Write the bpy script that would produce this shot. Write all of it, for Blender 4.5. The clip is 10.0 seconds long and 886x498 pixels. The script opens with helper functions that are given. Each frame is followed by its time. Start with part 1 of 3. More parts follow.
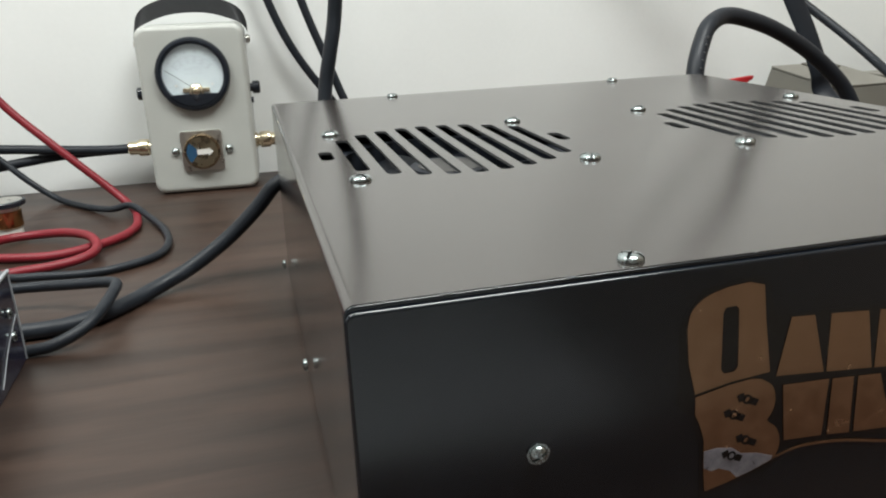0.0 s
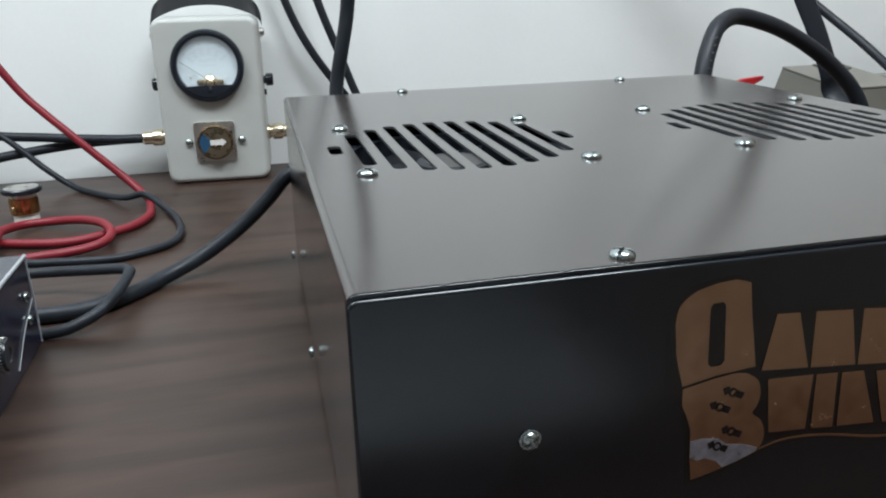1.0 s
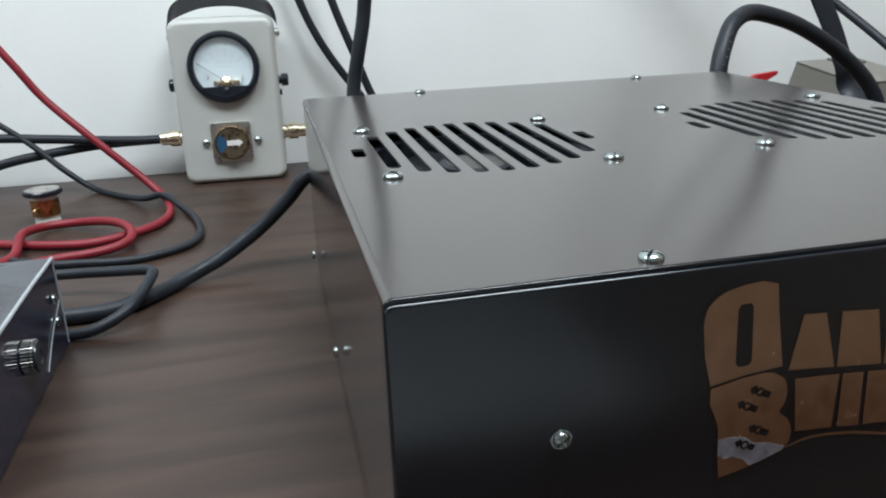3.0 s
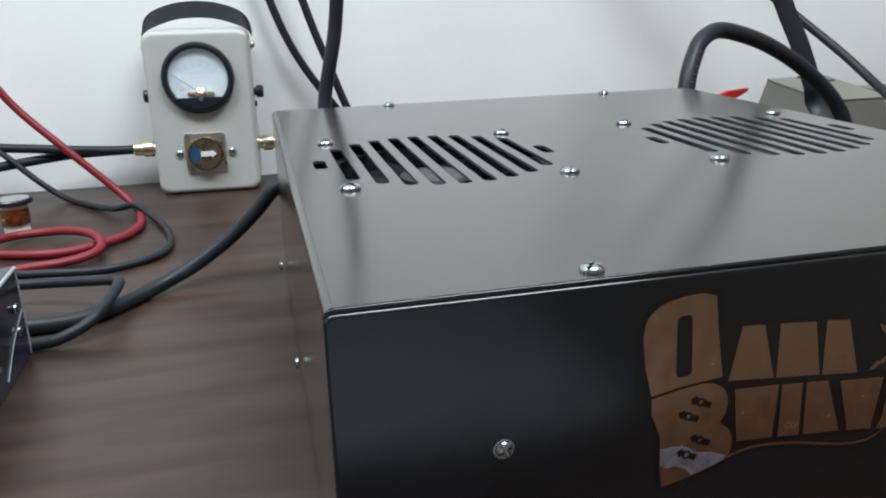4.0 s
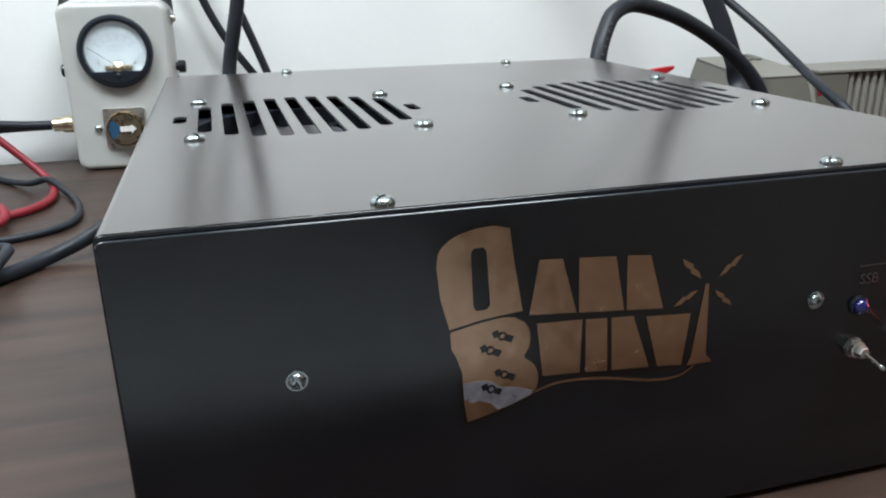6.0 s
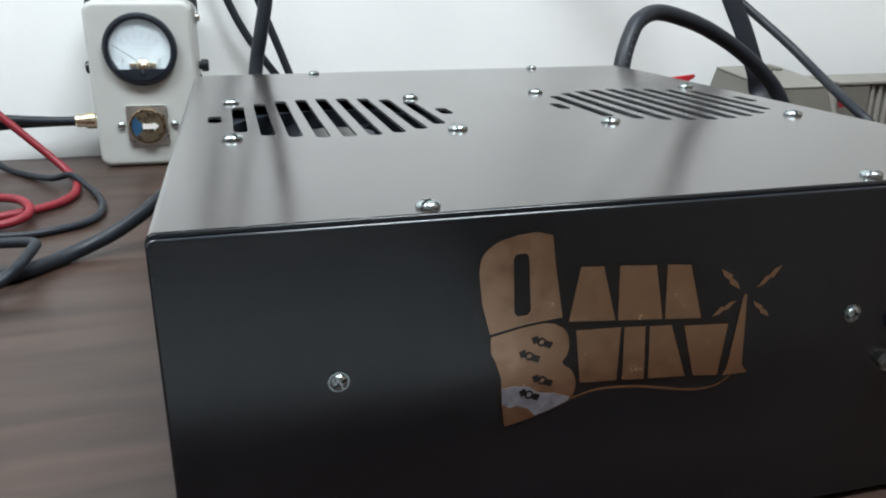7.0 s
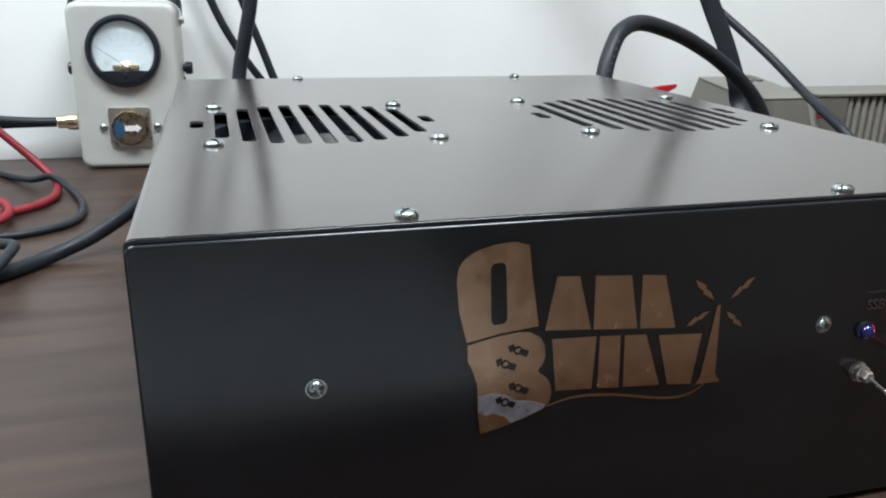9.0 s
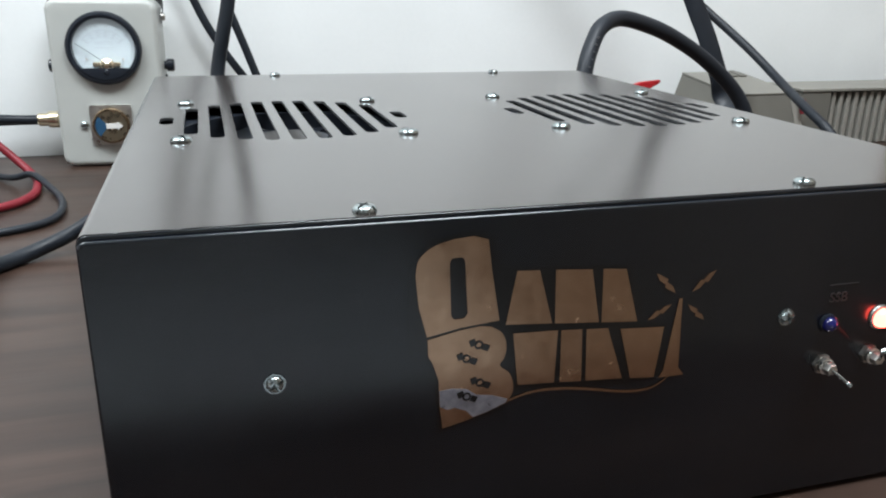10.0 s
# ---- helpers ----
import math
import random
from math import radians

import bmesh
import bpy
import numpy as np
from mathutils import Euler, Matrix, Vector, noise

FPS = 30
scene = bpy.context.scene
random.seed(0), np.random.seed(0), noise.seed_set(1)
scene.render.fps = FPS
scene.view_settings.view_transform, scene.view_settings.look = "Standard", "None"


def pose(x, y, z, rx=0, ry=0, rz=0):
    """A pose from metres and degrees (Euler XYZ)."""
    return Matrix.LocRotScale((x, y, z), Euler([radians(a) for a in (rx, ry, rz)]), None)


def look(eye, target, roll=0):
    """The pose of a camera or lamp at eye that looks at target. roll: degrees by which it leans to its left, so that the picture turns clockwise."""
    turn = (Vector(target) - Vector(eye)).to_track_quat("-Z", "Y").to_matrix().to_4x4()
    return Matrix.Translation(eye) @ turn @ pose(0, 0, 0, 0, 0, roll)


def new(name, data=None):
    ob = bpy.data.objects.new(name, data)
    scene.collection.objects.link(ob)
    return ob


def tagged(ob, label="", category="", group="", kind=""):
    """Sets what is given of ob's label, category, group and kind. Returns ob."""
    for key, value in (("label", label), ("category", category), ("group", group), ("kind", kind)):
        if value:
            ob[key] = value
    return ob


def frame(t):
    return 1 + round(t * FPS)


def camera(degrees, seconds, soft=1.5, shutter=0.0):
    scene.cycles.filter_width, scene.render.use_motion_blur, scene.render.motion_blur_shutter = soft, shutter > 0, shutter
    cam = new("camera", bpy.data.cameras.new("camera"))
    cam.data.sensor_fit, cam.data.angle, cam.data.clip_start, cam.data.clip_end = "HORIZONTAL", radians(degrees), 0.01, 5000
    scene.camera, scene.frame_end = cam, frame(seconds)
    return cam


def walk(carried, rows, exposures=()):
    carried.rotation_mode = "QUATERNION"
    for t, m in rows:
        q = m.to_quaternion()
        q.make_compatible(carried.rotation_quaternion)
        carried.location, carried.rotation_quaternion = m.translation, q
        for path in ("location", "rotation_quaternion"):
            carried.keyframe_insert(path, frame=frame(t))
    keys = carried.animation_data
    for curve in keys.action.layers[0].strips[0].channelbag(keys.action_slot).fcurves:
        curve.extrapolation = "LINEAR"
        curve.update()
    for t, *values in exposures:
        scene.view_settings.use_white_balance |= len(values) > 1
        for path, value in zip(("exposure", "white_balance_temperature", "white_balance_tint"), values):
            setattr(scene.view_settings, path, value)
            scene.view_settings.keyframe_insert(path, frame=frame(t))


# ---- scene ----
cam = camera(58.96, 10.0, soft=2.0)
PATH = [
    (0, (-0.02181, -0.21562, 0.24309), (0.43702, 1.62249, -0.39786), -2.216),
    (0.2, (-0.01782, -0.21922, 0.24738), (0.46948, 1.60867, -0.40178), -2.334),
    (0.5, (-0.02419, -0.23257, 0.25095), (0.38723, 1.61230, -0.40263), -2.008),
    (1, (-0.02097, -0.22794, 0.24663), (0.41052, 1.61201, -0.40789), -1.382),
    (1.5, (-0.02637, -0.22834, 0.24936), (0.38736, 1.61306, -0.41249), -1.892),
    (2, (-0.02466, -0.22526, 0.24795), (0.38479, 1.61347, -0.42392), -2.488),
    (3.3, (-0.03018, -0.23086, 0.25260), (0.38159, 1.61235, -0.40534), -1.820),
    (3.5, (-0.02778, -0.23023, 0.25287), (0.40137, 1.61162, -0.39783), -1.710),
    (4, (-0.01646, -0.23731, 0.25179), (0.43278, 1.60537, -0.38281), -1.273),
    (4.2, (0.00233, -0.24074, 0.24497), (0.47864, 1.58100, -0.42919), -1.114),
    (4.5, (0.02284, -0.25274, 0.23527), (0.55178, 1.55143, -0.44675), 0.553),
    (5, (0.04194, -0.26250, 0.22442), (0.60342, 1.55089, -0.40517), 1.435),
    (5.2, (0.04858, -0.26395, 0.22295), (0.61216, 1.54077, -0.42924), 0.813),
    (6.3, (0.04222, -0.25993, 0.23233), (0.54688, 1.56056, -0.42393), -1.066),
    (6.5, (0.03946, -0.25379, 0.22861), (0.57648, 1.55838, -0.42534), 0.666),
    (6.8, (0.03460, -0.25659, 0.23283), (0.54372, 1.56924, -0.40523), -0.092),
    (7, (0.03209, -0.26028, 0.23188), (0.52509, 1.56626, -0.41677), 0.215),
    (7.2, (0.03161, -0.26251, 0.23003), (0.55791, 1.55875, -0.40745), 0.806),
    (7.5, (0.03504, -0.26041, 0.22658), (0.55993, 1.54300, -0.46060), 0.138),
    (7.8, (0.03440, -0.26477, 0.23060), (0.55639, 1.55378, -0.41780), 0.156),
    (8, (0.03761, -0.26603, 0.23205), (0.56138, 1.55285, -0.41395), -0.114),
    (8.2, (0.03800, -0.26660, 0.23117), (0.54679, 1.55566, -0.41714), -0.636),
    (8.5, (0.03909, -0.26769, 0.23245), (0.55688, 1.55530, -0.40678), -0.524),
    (8.8, (0.03473, -0.26576, 0.23639), (0.56553, 1.56166, -0.37913), 0.532),
    (9, (0.03373, -0.26304, 0.23432), (0.56649, 1.55633, -0.40291), 1.201),
    (9.3, (0.04103, -0.26579, 0.23316), (0.57891, 1.55224, -0.40353), 1.305),
    (9.5, (0.04105, -0.26715, 0.23022), (0.59640, 1.54401, -0.41112), 2.168),
    (10, (0.04608, -0.26716, 0.23378), (0.59500, 1.54502, -0.41021), 1.080),
]
walk(cam, [(t, look(eye, target, roll)) for t, eye, target, roll in PATH], [(0.0, -0.12, 7000, 10), (0.7, -0.18, 6350, 10), (5.2, -0.05, 6350, 10), (6.3, 0.12, 6380, 11), (10.0, 0.12, 6400, 11)])

DESK = -0.006   # height of the desk top
WALL = 0.932    # face of the wall behind the desk

# ---- world and lights ----
world = bpy.data.worlds.new("world")
scene.world = world
world.use_nodes = True
world.node_tree.nodes["Background"].inputs[0].default_value = (0.55, 0.62, 0.7, 1)
world.node_tree.nodes["Background"].inputs[1].default_value = 0.05


def area_lamp(name, at, to, sx, sy, watts, colour):
    data = bpy.data.lights.new(name, "AREA")
    data.shape, data.size, data.size_y, data.energy, data.color = "RECTANGLE", sx, sy, watts, colour
    ob = new(name, data)
    ob.matrix_world = look(at, to)
    return ob


LAMPS = ((-0.9, 0.1, 0.60, 37), (0.50, -0.10, 0.38, 37))   # x, y, half length, watts
for lx, ly, half, watts in LAMPS:
    area_lamp("ceiling_lamp", (lx, ly, 1.70), (lx, ly + 0.01, 0), 2 * half, 0.5, watts, (0.88, 0.955, 1.0))


# ---- materials ----
def material(name, colour, rough=0.5, metal=0.0, var=0.15, scale=30, stretch=(1, 1, 1), bump=0.1, fine=400, spec=0.5, coat=0.0,
             coat_rough=0.1, wear=0.1, dist=0.0005):
    """A surface with slow stains, fine grain, uneven gloss and fine relief. Scales are in cycles a metre."""
    m = bpy.data.materials.new(name)
    m.use_nodes = True
    n, l = m.node_tree.nodes, m.node_tree.links
    b = n["Principled BSDF"]
    tc, mp = n.new("ShaderNodeTexCoord"), n.new("ShaderNodeMapping")
    mp.inputs["Scale"].default_value = stretch
    l.new(tc.outputs["Object"], mp.inputs["Vector"])
    big, small = n.new("ShaderNodeTexNoise"), n.new("ShaderNodeTexNoise")
    for node, s, d in ((big, scale, 4), (small, fine, 6)):
        node.inputs["Scale"].default_value, node.inputs["Detail"].default_value = s, d
        l.new(mp.outputs[0], node.inputs["Vector"])
    mix = n.new("ShaderNodeMix")
    mix.data_type = "RGBA"
    lo, hi = [max(0, c * (1 - var)) for c in colour], [min(1, c * (1 + var)) for c in colour]
    mix.inputs[6].default_value, mix.inputs[7].default_value = (*lo, 1), (*hi, 1)
    add = n.new("ShaderNodeMath")
    add.operation = "MULTIPLY_ADD"
    l.new(small.outputs[0], add.inputs[0])
    add.inputs[1].default_value = 0.4
    sub = n.new("ShaderNodeMath")
    sub.operation = "MULTIPLY_ADD"
    l.new(big.outputs[0], sub.inputs[0])
    sub.inputs[1].default_value, sub.inputs[2].default_value = 1.6, -0.5
    l.new(sub.outputs[0], add.inputs[2])
    l.new(add.outputs[0], mix.inputs[0])
    l.new(mix.outputs[2], b.inputs["Base Color"])
    rr = n.new("ShaderNodeMapRange")
    rr.inputs["From Min"].default_value, rr.inputs["From Max"].default_value = 0.3, 0.7
    rr.inputs["To Min"].default_value, rr.inputs["To Max"].default_value = rough * (1 - wear), min(1, rough * (1 + wear))
    l.new(big.outputs[0], rr.inputs[0])
    l.new(rr.outputs[0], b.inputs["Roughness"])
    if bump:
        bp = n.new("ShaderNodeBump")
        bp.inputs["Strength"].default_value, bp.inputs["Distance"].default_value = bump, dist
        l.new(small.outputs[0], bp.inputs["Height"])
        l.new(bp.outputs[0], b.inputs["Normal"])
    b.inputs["Metallic"].default_value = metal
    b.inputs["Specular IOR Level"].default_value = spec
    b.inputs["Coat Weight"].default_value, b.inputs["Coat Roughness"].default_value = coat, coat_rough
    return m


def desk_wood():
    """Dark brown wood-print laminate, with streaks along x and a few darker figure lines."""
    m = material("desk_laminate", (0.041, 0.0252, 0.0192), 0.38, var=0.32, scale=5, stretch=(1, 7, 7), bump=0.06, fine=60, spec=0.4)
    n, l = m.node_tree.nodes, m.node_tree.links
    b = n["Principled BSDF"]
    tc, mp, w = n.new("ShaderNodeTexCoord"), n.new("ShaderNodeMapping"), n.new("ShaderNodeTexNoise")
    mp.inputs["Scale"].default_value = (2.2, 26, 26)
    mp.inputs["Rotation"].default_value = (0, 0, radians(4))
    w.inputs["Scale"].default_value, w.inputs["Detail"].default_value, w.inputs["Distortion"].default_value = 1.6, 5, 0.6
    l.new(tc.outputs["Object"], mp.inputs[0])
    l.new(mp.outputs[0], w.inputs["Vector"])
    ramp = n.new("ShaderNodeValToRGB")
    ramp.color_ramp.elements[0].position, ramp.color_ramp.elements[0].color = 0.35, (0.62, 0.58, 0.56, 1)
    ramp.color_ramp.elements[1].position, ramp.color_ramp.elements[1].color = 0.62, (1.16, 1.12, 1.08, 1)
    l.new(w.outputs[0], ramp.inputs[0])
    mul = n.new("ShaderNodeMix")
    mul.data_type, mul.blend_type = "RGBA", "MULTIPLY"
    mul.inputs[0].default_value = 1
    old = b.inputs["Base Color"].links[0].from_socket
    l.new(old, mul.inputs[6])
    l.new(ramp.outputs[0], mul.inputs[7])
    l.new(mul.outputs[2], b.inputs["Base Color"])
    return m


def glowing(name, colour, strength):
    m = material(name, colour, 0.3, bump=0)
    b = m.node_tree.nodes["Principled BSDF"]
    b.inputs["Emission Color"].default_value, b.inputs["Emission Strength"].default_value = (*colour, 1), strength
    return m


def clear(name, rough=0.02, tint=(1, 1, 1)):
    m = bpy.data.materials.new(name)
    m.use_nodes = True
    b = m.node_tree.nodes["Principled BSDF"]
    b.inputs["Base Color"].default_value = (*tint, 1)
    b.inputs["Roughness"].default_value, b.inputs["Transmission Weight"].default_value = rough, 1
    b.inputs["IOR"].default_value = 1.45
    return m


M_WOOD = desk_wood()
M_WALL = material("wall_paint", (0.80, 0.82, 0.81), 0.7, var=0.05, scale=5, bump=0.12, fine=160)
M_ROOM = material("dull_beige_paint", (0.36, 0.335, 0.31), 0.7, var=0.05, scale=2.5, bump=0.12, fine=160)
M_BROWN = material("unseen_wall_brown", (0.22, 0.172, 0.136), 0.6, var=0.08, scale=2.5, bump=0.12, fine=160)
M_FLOOR = material("floor_vinyl", (0.72, 0.76, 0.80), 0.5, var=0.2, scale=3, fine=80)
M_COVER = material("satin_black_sheet", (0.024, 0.019, 0.017), 0.185, var=0.12, scale=9, bump=0.015, fine=900, wear=0.14, coat=0.3, coat_rough=0.19)
M_COVER.node_tree.nodes["Principled BSDF"].inputs["IOR"].default_value = 1.72
M_COVER.node_tree.nodes["Principled BSDF"].inputs["Specular Tint"].default_value = (1.0, 0.985, 0.97, 1)
M_SIDE = material("glossier_black_sheet", (0.022, 0.019, 0.018), 0.12, var=0.12, scale=9, bump=0.008, fine=900, wear=0.14, coat=0.3, coat_rough=0.1)
M_SIDE.node_tree.nodes["Principled BSDF"].inputs["IOR"].default_value = 2.0
M_FRONT = material("gloss_black_panel", (0.0050, 0.0080, 0.0125), 0.2, var=0.2, scale=12, bump=0.02, fine=700, spec=0.5, wear=0.3)
M_FRONT.node_tree.nodes["Principled BSDF"].inputs["IOR"].default_value = 1.6
M_INSIDE = material("dark_steel", (0.03, 0.03, 0.032), 0.5, metal=0.4)
M_FAN = material("fan_plastic", (0.014, 0.018, 0.026), 0.42)
M_ELEMENT = material("tarnished_element_face", (0.47, 0.42, 0.30), 0.3, metal=1.0, var=0.2, scale=120, wear=0.4)
M_HUB = material("fan_label_paper", (0.085, 0.083, 0.08), 0.6, var=0.1, scale=60)
M_CHROME = material("chrome_screw", (0.40, 0.455, 0.46), 0.26, metal=1.0, var=0.05, scale=300, bump=0.03)
M_NICKEL = material("worn_nickel", (0.66, 0.65, 0.61), 0.36, metal=1.0, var=0.12, scale=120, wear=0.4)
M_BRASS = material("brass", (0.82, 0.72, 0.53), 0.22, metal=1.0, var=0.15, scale=150, wear=0.3)
M_COPPER = material("copper_brown_brass", (0.55, 0.32, 0.14), 0.2, metal=1.0, var=0.25, scale=90, wear=0.4)
M_BRONZE = material("dark_bronze", (0.26, 0.19, 0.12), 0.3, metal=1.0, var=0.2, scale=150, wear=0.4)
M_FOIL = material("copper_foil_decal", (0.47, 0.315, 0.21), 0.21, metal=1.0, var=0.08, scale=120, bump=0.055, fine=120, wear=0.35, dist=0.0008)
M_PALEFOIL = material("worn_silver_foil", (0.29, 0.29, 0.335), 0.3, metal=0.35, var=0.4, scale=260, bump=0.12, fine=300)
M_EDGE = material("decal_black_border", (0.004, 0.0048, 0.006), 0.16, var=0.1, bump=0)
M_EDGE.node_tree.nodes["Principled BSDF"].inputs["IOR"].default_value = 1.6
M_GREYCASE = material("grey_hammer_enamel", (0.455, 0.47, 0.445), 0.38, var=0.06, scale=20, bump=0.12, fine=500)
M_BEZEL = material("black_bakelite", (0.012, 0.016, 0.023), 0.25, var=0.1, scale=60)
M_STRAP = material("black_leather", (0.02, 0.022, 0.025), 0.5, var=0.2, scale=90, bump=0.4, fine=600)
M_DIAL = material("dial_card", (0.47, 0.53, 0.55), 0.6, var=0.02, scale=40, bump=0)
M_INK = material("dial_ink", (0.40, 0.44, 0.47), 0.6, var=0.05, bump=0)
M_NEEDLE = material("needle_black", (0.05, 0.055, 0.06), 0.5, bump=0)
M_RUBBER = material("cable_rubber", (0.0135, 0.0170, 0.0225), 0.46, var=0.2, scale=60, bump=0.15, fine=500, wear=0.2, spec=0.3)
M_RED = material("red_rubber", (0.185, 0.0065, 0.015), 0.5, var=0.12, scale=50, bump=0.1)
M_REDPLASTIC = material("red_plastic", (0.42, 0.015, 0.02), 0.4, var=0.1)
M_WHITE = material("white_plastic", (0.75, 0.74, 0.7), 0.45, var=0.05)
M_BLUE = material("blue_label", (0.02, 0.075, 0.15), 0.4, var=0.1, scale=200)
M_BLUEJEWEL = material("blue_jewel_lens", (0.008, 0.010, 0.10), 0.08, spec=0.8, bump=0, var=0.2, scale=300)
# One grey-beige hue in steps: cases darkest, lid and rail paler, M_FIN palest.
M_PSU = material("grey_beige_base", (0.135, 0.130, 0.112), 0.55, var=0.08, scale=12, bump=0.1)
M_PSUTOP = material("grey_beige_paler", (0.205, 0.197, 0.172), 0.5, var=0.08, scale=12, bump=0.1)
M_RADIO = material("film_wrapped_navy", (0.018, 0.018, 0.034), 0.2, var=0.3, scale=25, bump=0.5, fine=28, spec=0.55, wear=0.4, dist=0.0012)
M_FILMEDGE = material("film_edge", (0.30, 0.32, 0.34), 0.3, var=0.2, scale=60, bump=0.4, fine=200)
M_RADIOTOP = material("radio_top_film", (0.045, 0.05, 0.06), 0.28, var=0.5, scale=30, bump=0.6, fine=40, spec=0.5, dist=0.0012)
M_PRINT = material("panel_print_grey", (0.045, 0.043, 0.042), 0.5, bump=0)
M_CUT = material("cut_steel_edge", (0.16, 0.165, 0.17), 0.35, metal=0.7, var=0.2, scale=200)
M_MARK = material("worn_print", (0.16, 0.165, 0.17), 0.6, var=0.5, scale=500)
M_FIN = material("grey_beige_palest", (0.25, 0.24, 0.212), 0.5, var=0.08, scale=20)
M_LED = glowing("red_lamp_lit", (1.0, 0.075, 0.05), 14.0)
M_LAMP = glowing("lamp_diffuser", (1.0, 0.98, 0.95), 3.0)
M_GLASS = clear("meter_glass")

# ---- mesh helpers ----


def thing(name, m, label, category, group=""):
    ob = new(name)
    ob.empty_display_size = 0.02
    ob.matrix_world = m
    return tagged(ob, label, category, group)


def mesh_of(name, bm, mat, smooth=True, angle=35):
    me = bpy.data.meshes.new(name)
    bmesh.ops.recalc_face_normals(bm, faces=bm.faces)
    for f in bm.faces:
        f.smooth = smooth
    for e in bm.edges:
        e.smooth = len(e.link_faces) == 2 and e.calc_face_angle(0) < radians(angle)
    normals = []
    if smooth and len(bm.faces) < 4000:      # broad faces keep their own normal, rounded edges blend into it
        bm.normal_update()
        least = math.cos(radians(angle))
        for f in bm.faces:
            for v in f.verts:
                n = Vector((0, 0, 0))
                for g in v.link_faces:
                    if g.normal.dot(f.normal) > least:
                        n += g.normal * g.calc_area()
                normals.append(n.normalized() if n.length > 0 else f.normal.copy())
    bm.to_mesh(me)
    bm.free()
    if normals:
        me.normals_split_custom_set(normals)
    me.materials.append(mat)
    return me


def part(name, bm, mat, parent=None, label="", at=None):
    """One mesh object, under a thing or a part; at: its place in the parent's frame."""
    me = bm if isinstance(bm, bpy.types.Mesh) else mesh_of(name, bm, mat)
    ob = new(name, me)
    if parent is not None:
        ob.parent = parent
    if at is not None:
        ob.matrix_local = at
    return tagged(ob, label)


def block(x0, x1, y0, y1, z0, z1, bevel=0.0, seg=2, m=None):
    bm = bmesh.new()
    bmesh.ops.create_cube(bm, size=1, matrix=Matrix.Translation(((x0 + x1) / 2, (y0 + y1) / 2, (z0 + z1) / 2))
                          @ Matrix.Diagonal((x1 - x0, y1 - y0, z1 - z0, 1)))
    if bevel:
        bmesh.ops.bevel(bm, geom=bm.edges[:], offset=bevel, segments=seg, profile=0.5, affect="EDGES")
    if m is not None:
        bmesh.ops.transform(bm, matrix=m, verts=bm.verts)
    return bm


def lathe(profile, seg=32, m=None):
    """Turns (radius, height) pairs round z; closed where a radius is 0."""
    bm = bmesh.new()
    rings = []
    for r, hgt in profile:
        if r <= 1e-7:
            rings.append([bm.verts.new((0, 0, hgt))])
        else:
            rings.append([bm.verts.new((r * math.cos(2 * math.pi * i / seg), r * math.sin(2 * math.pi * i / seg), hgt)) for i in range(seg)])
    for a, b in zip(rings, rings[1:]):
        for i in range(seg):
            j = (i + 1) % seg
            if len(a) == 1 and len(b) > 1:
                bm.faces.new((a[0], b[i], b[j]))
            elif len(b) == 1 and len(a) > 1:
                bm.faces.new((a[i], a[j], b[0]))
            elif len(a) > 1:
                bm.faces.new((a[i], a[j], b[j], b[i]))
    if m is not None:
        bmesh.ops.transform(bm, matrix=m, verts=bm.verts)
    return bm


def smooth_line(points, step=0.006):
    """A smooth line through the given places."""
    pts = [Vector(p) for p in points]
    pts = [2 * pts[0] - pts[1], *pts, 2 * pts[-1] - pts[-2]]
    out = []
    for a, b, c, d in zip(pts, pts[1:], pts[2:], pts[3:]):
        k = max(2, int((c - b).length / step))
        for i in range(k):
            t = i / k
            out.append(0.5 * (2 * b + (c - a) * t + (2 * a - 5 * b + 4 * c - d) * t * t + (3 * b - a - 3 * c + d) * t ** 3))
    return [*out, pts[-2]]


def tube(points, radius, seg=14, flat=1.0, step=0.006):
    """A round cable along a smooth line; flat below 1 presses it into a band."""
    line = smooth_line(points, step)
    bm = bmesh.new()
    rings, side = [], None
    for i, p in enumerate(line):
        way = (line[min(i + 1, len(line) - 1)] - line[max(i - 1, 0)]).normalized()
        if side is None:
            side = way.orthogonal().normalized() if flat == 1 else way.cross(Vector((0, 1, 0))).normalized()
        side = (side - way * side.dot(way)).normalized()
        up = way.cross(side)
        rings.append([bm.verts.new(p + radius * (math.cos(2 * math.pi * k / seg) * side + flat * math.sin(2 * math.pi * k / seg) * up)) for k in range(seg)])
    for a, b in zip(rings, rings[1:]):
        for k in range(seg):
            bm.faces.new((a[k], a[(k + 1) % seg], b[(k + 1) % seg], b[k]))
    bm.faces.new(rings[0][::-1])
    bm.faces.new(rings[-1])
    return bm


def cable(name, points, radius, mat, label, category="cable", flat=1.0, group=""):
    """A cable as one thing, its origin at its first place."""
    o = Vector(points[0])
    ob = part(name, tube([Vector(p) - o for p in points], radius, flat=flat), mat)
    ob.location = o
    return tagged(ob, label, category, group)


def plate(outer, holes, thick, m=None):
    """A flat sheet in the x-y plane with holes cut through it, from z = -thick to 0."""
    bm = bmesh.new()
    edges = []
    for loop in (outer, *holes):
        vs = [bm.verts.new((x, y, 0)) for x, y in loop]
        edges += [bm.edges.new((a, b)) for a, b in zip(vs, vs[1:] + vs[:1])]
    bmesh.ops.triangle_fill(bm, use_beauty=True, use_dissolve=False, edges=edges, normal=(0, 0, 1))
    got = bmesh.ops.extrude_face_region(bm, geom=bm.faces[:])
    bmesh.ops.translate(bm, vec=(0, 0, -thick), verts=[v for v in got["geom"] if isinstance(v, bmesh.types.BMVert)])
    if m is not None:
        bmesh.ops.transform(bm, matrix=m, verts=bm.verts)
    return bm


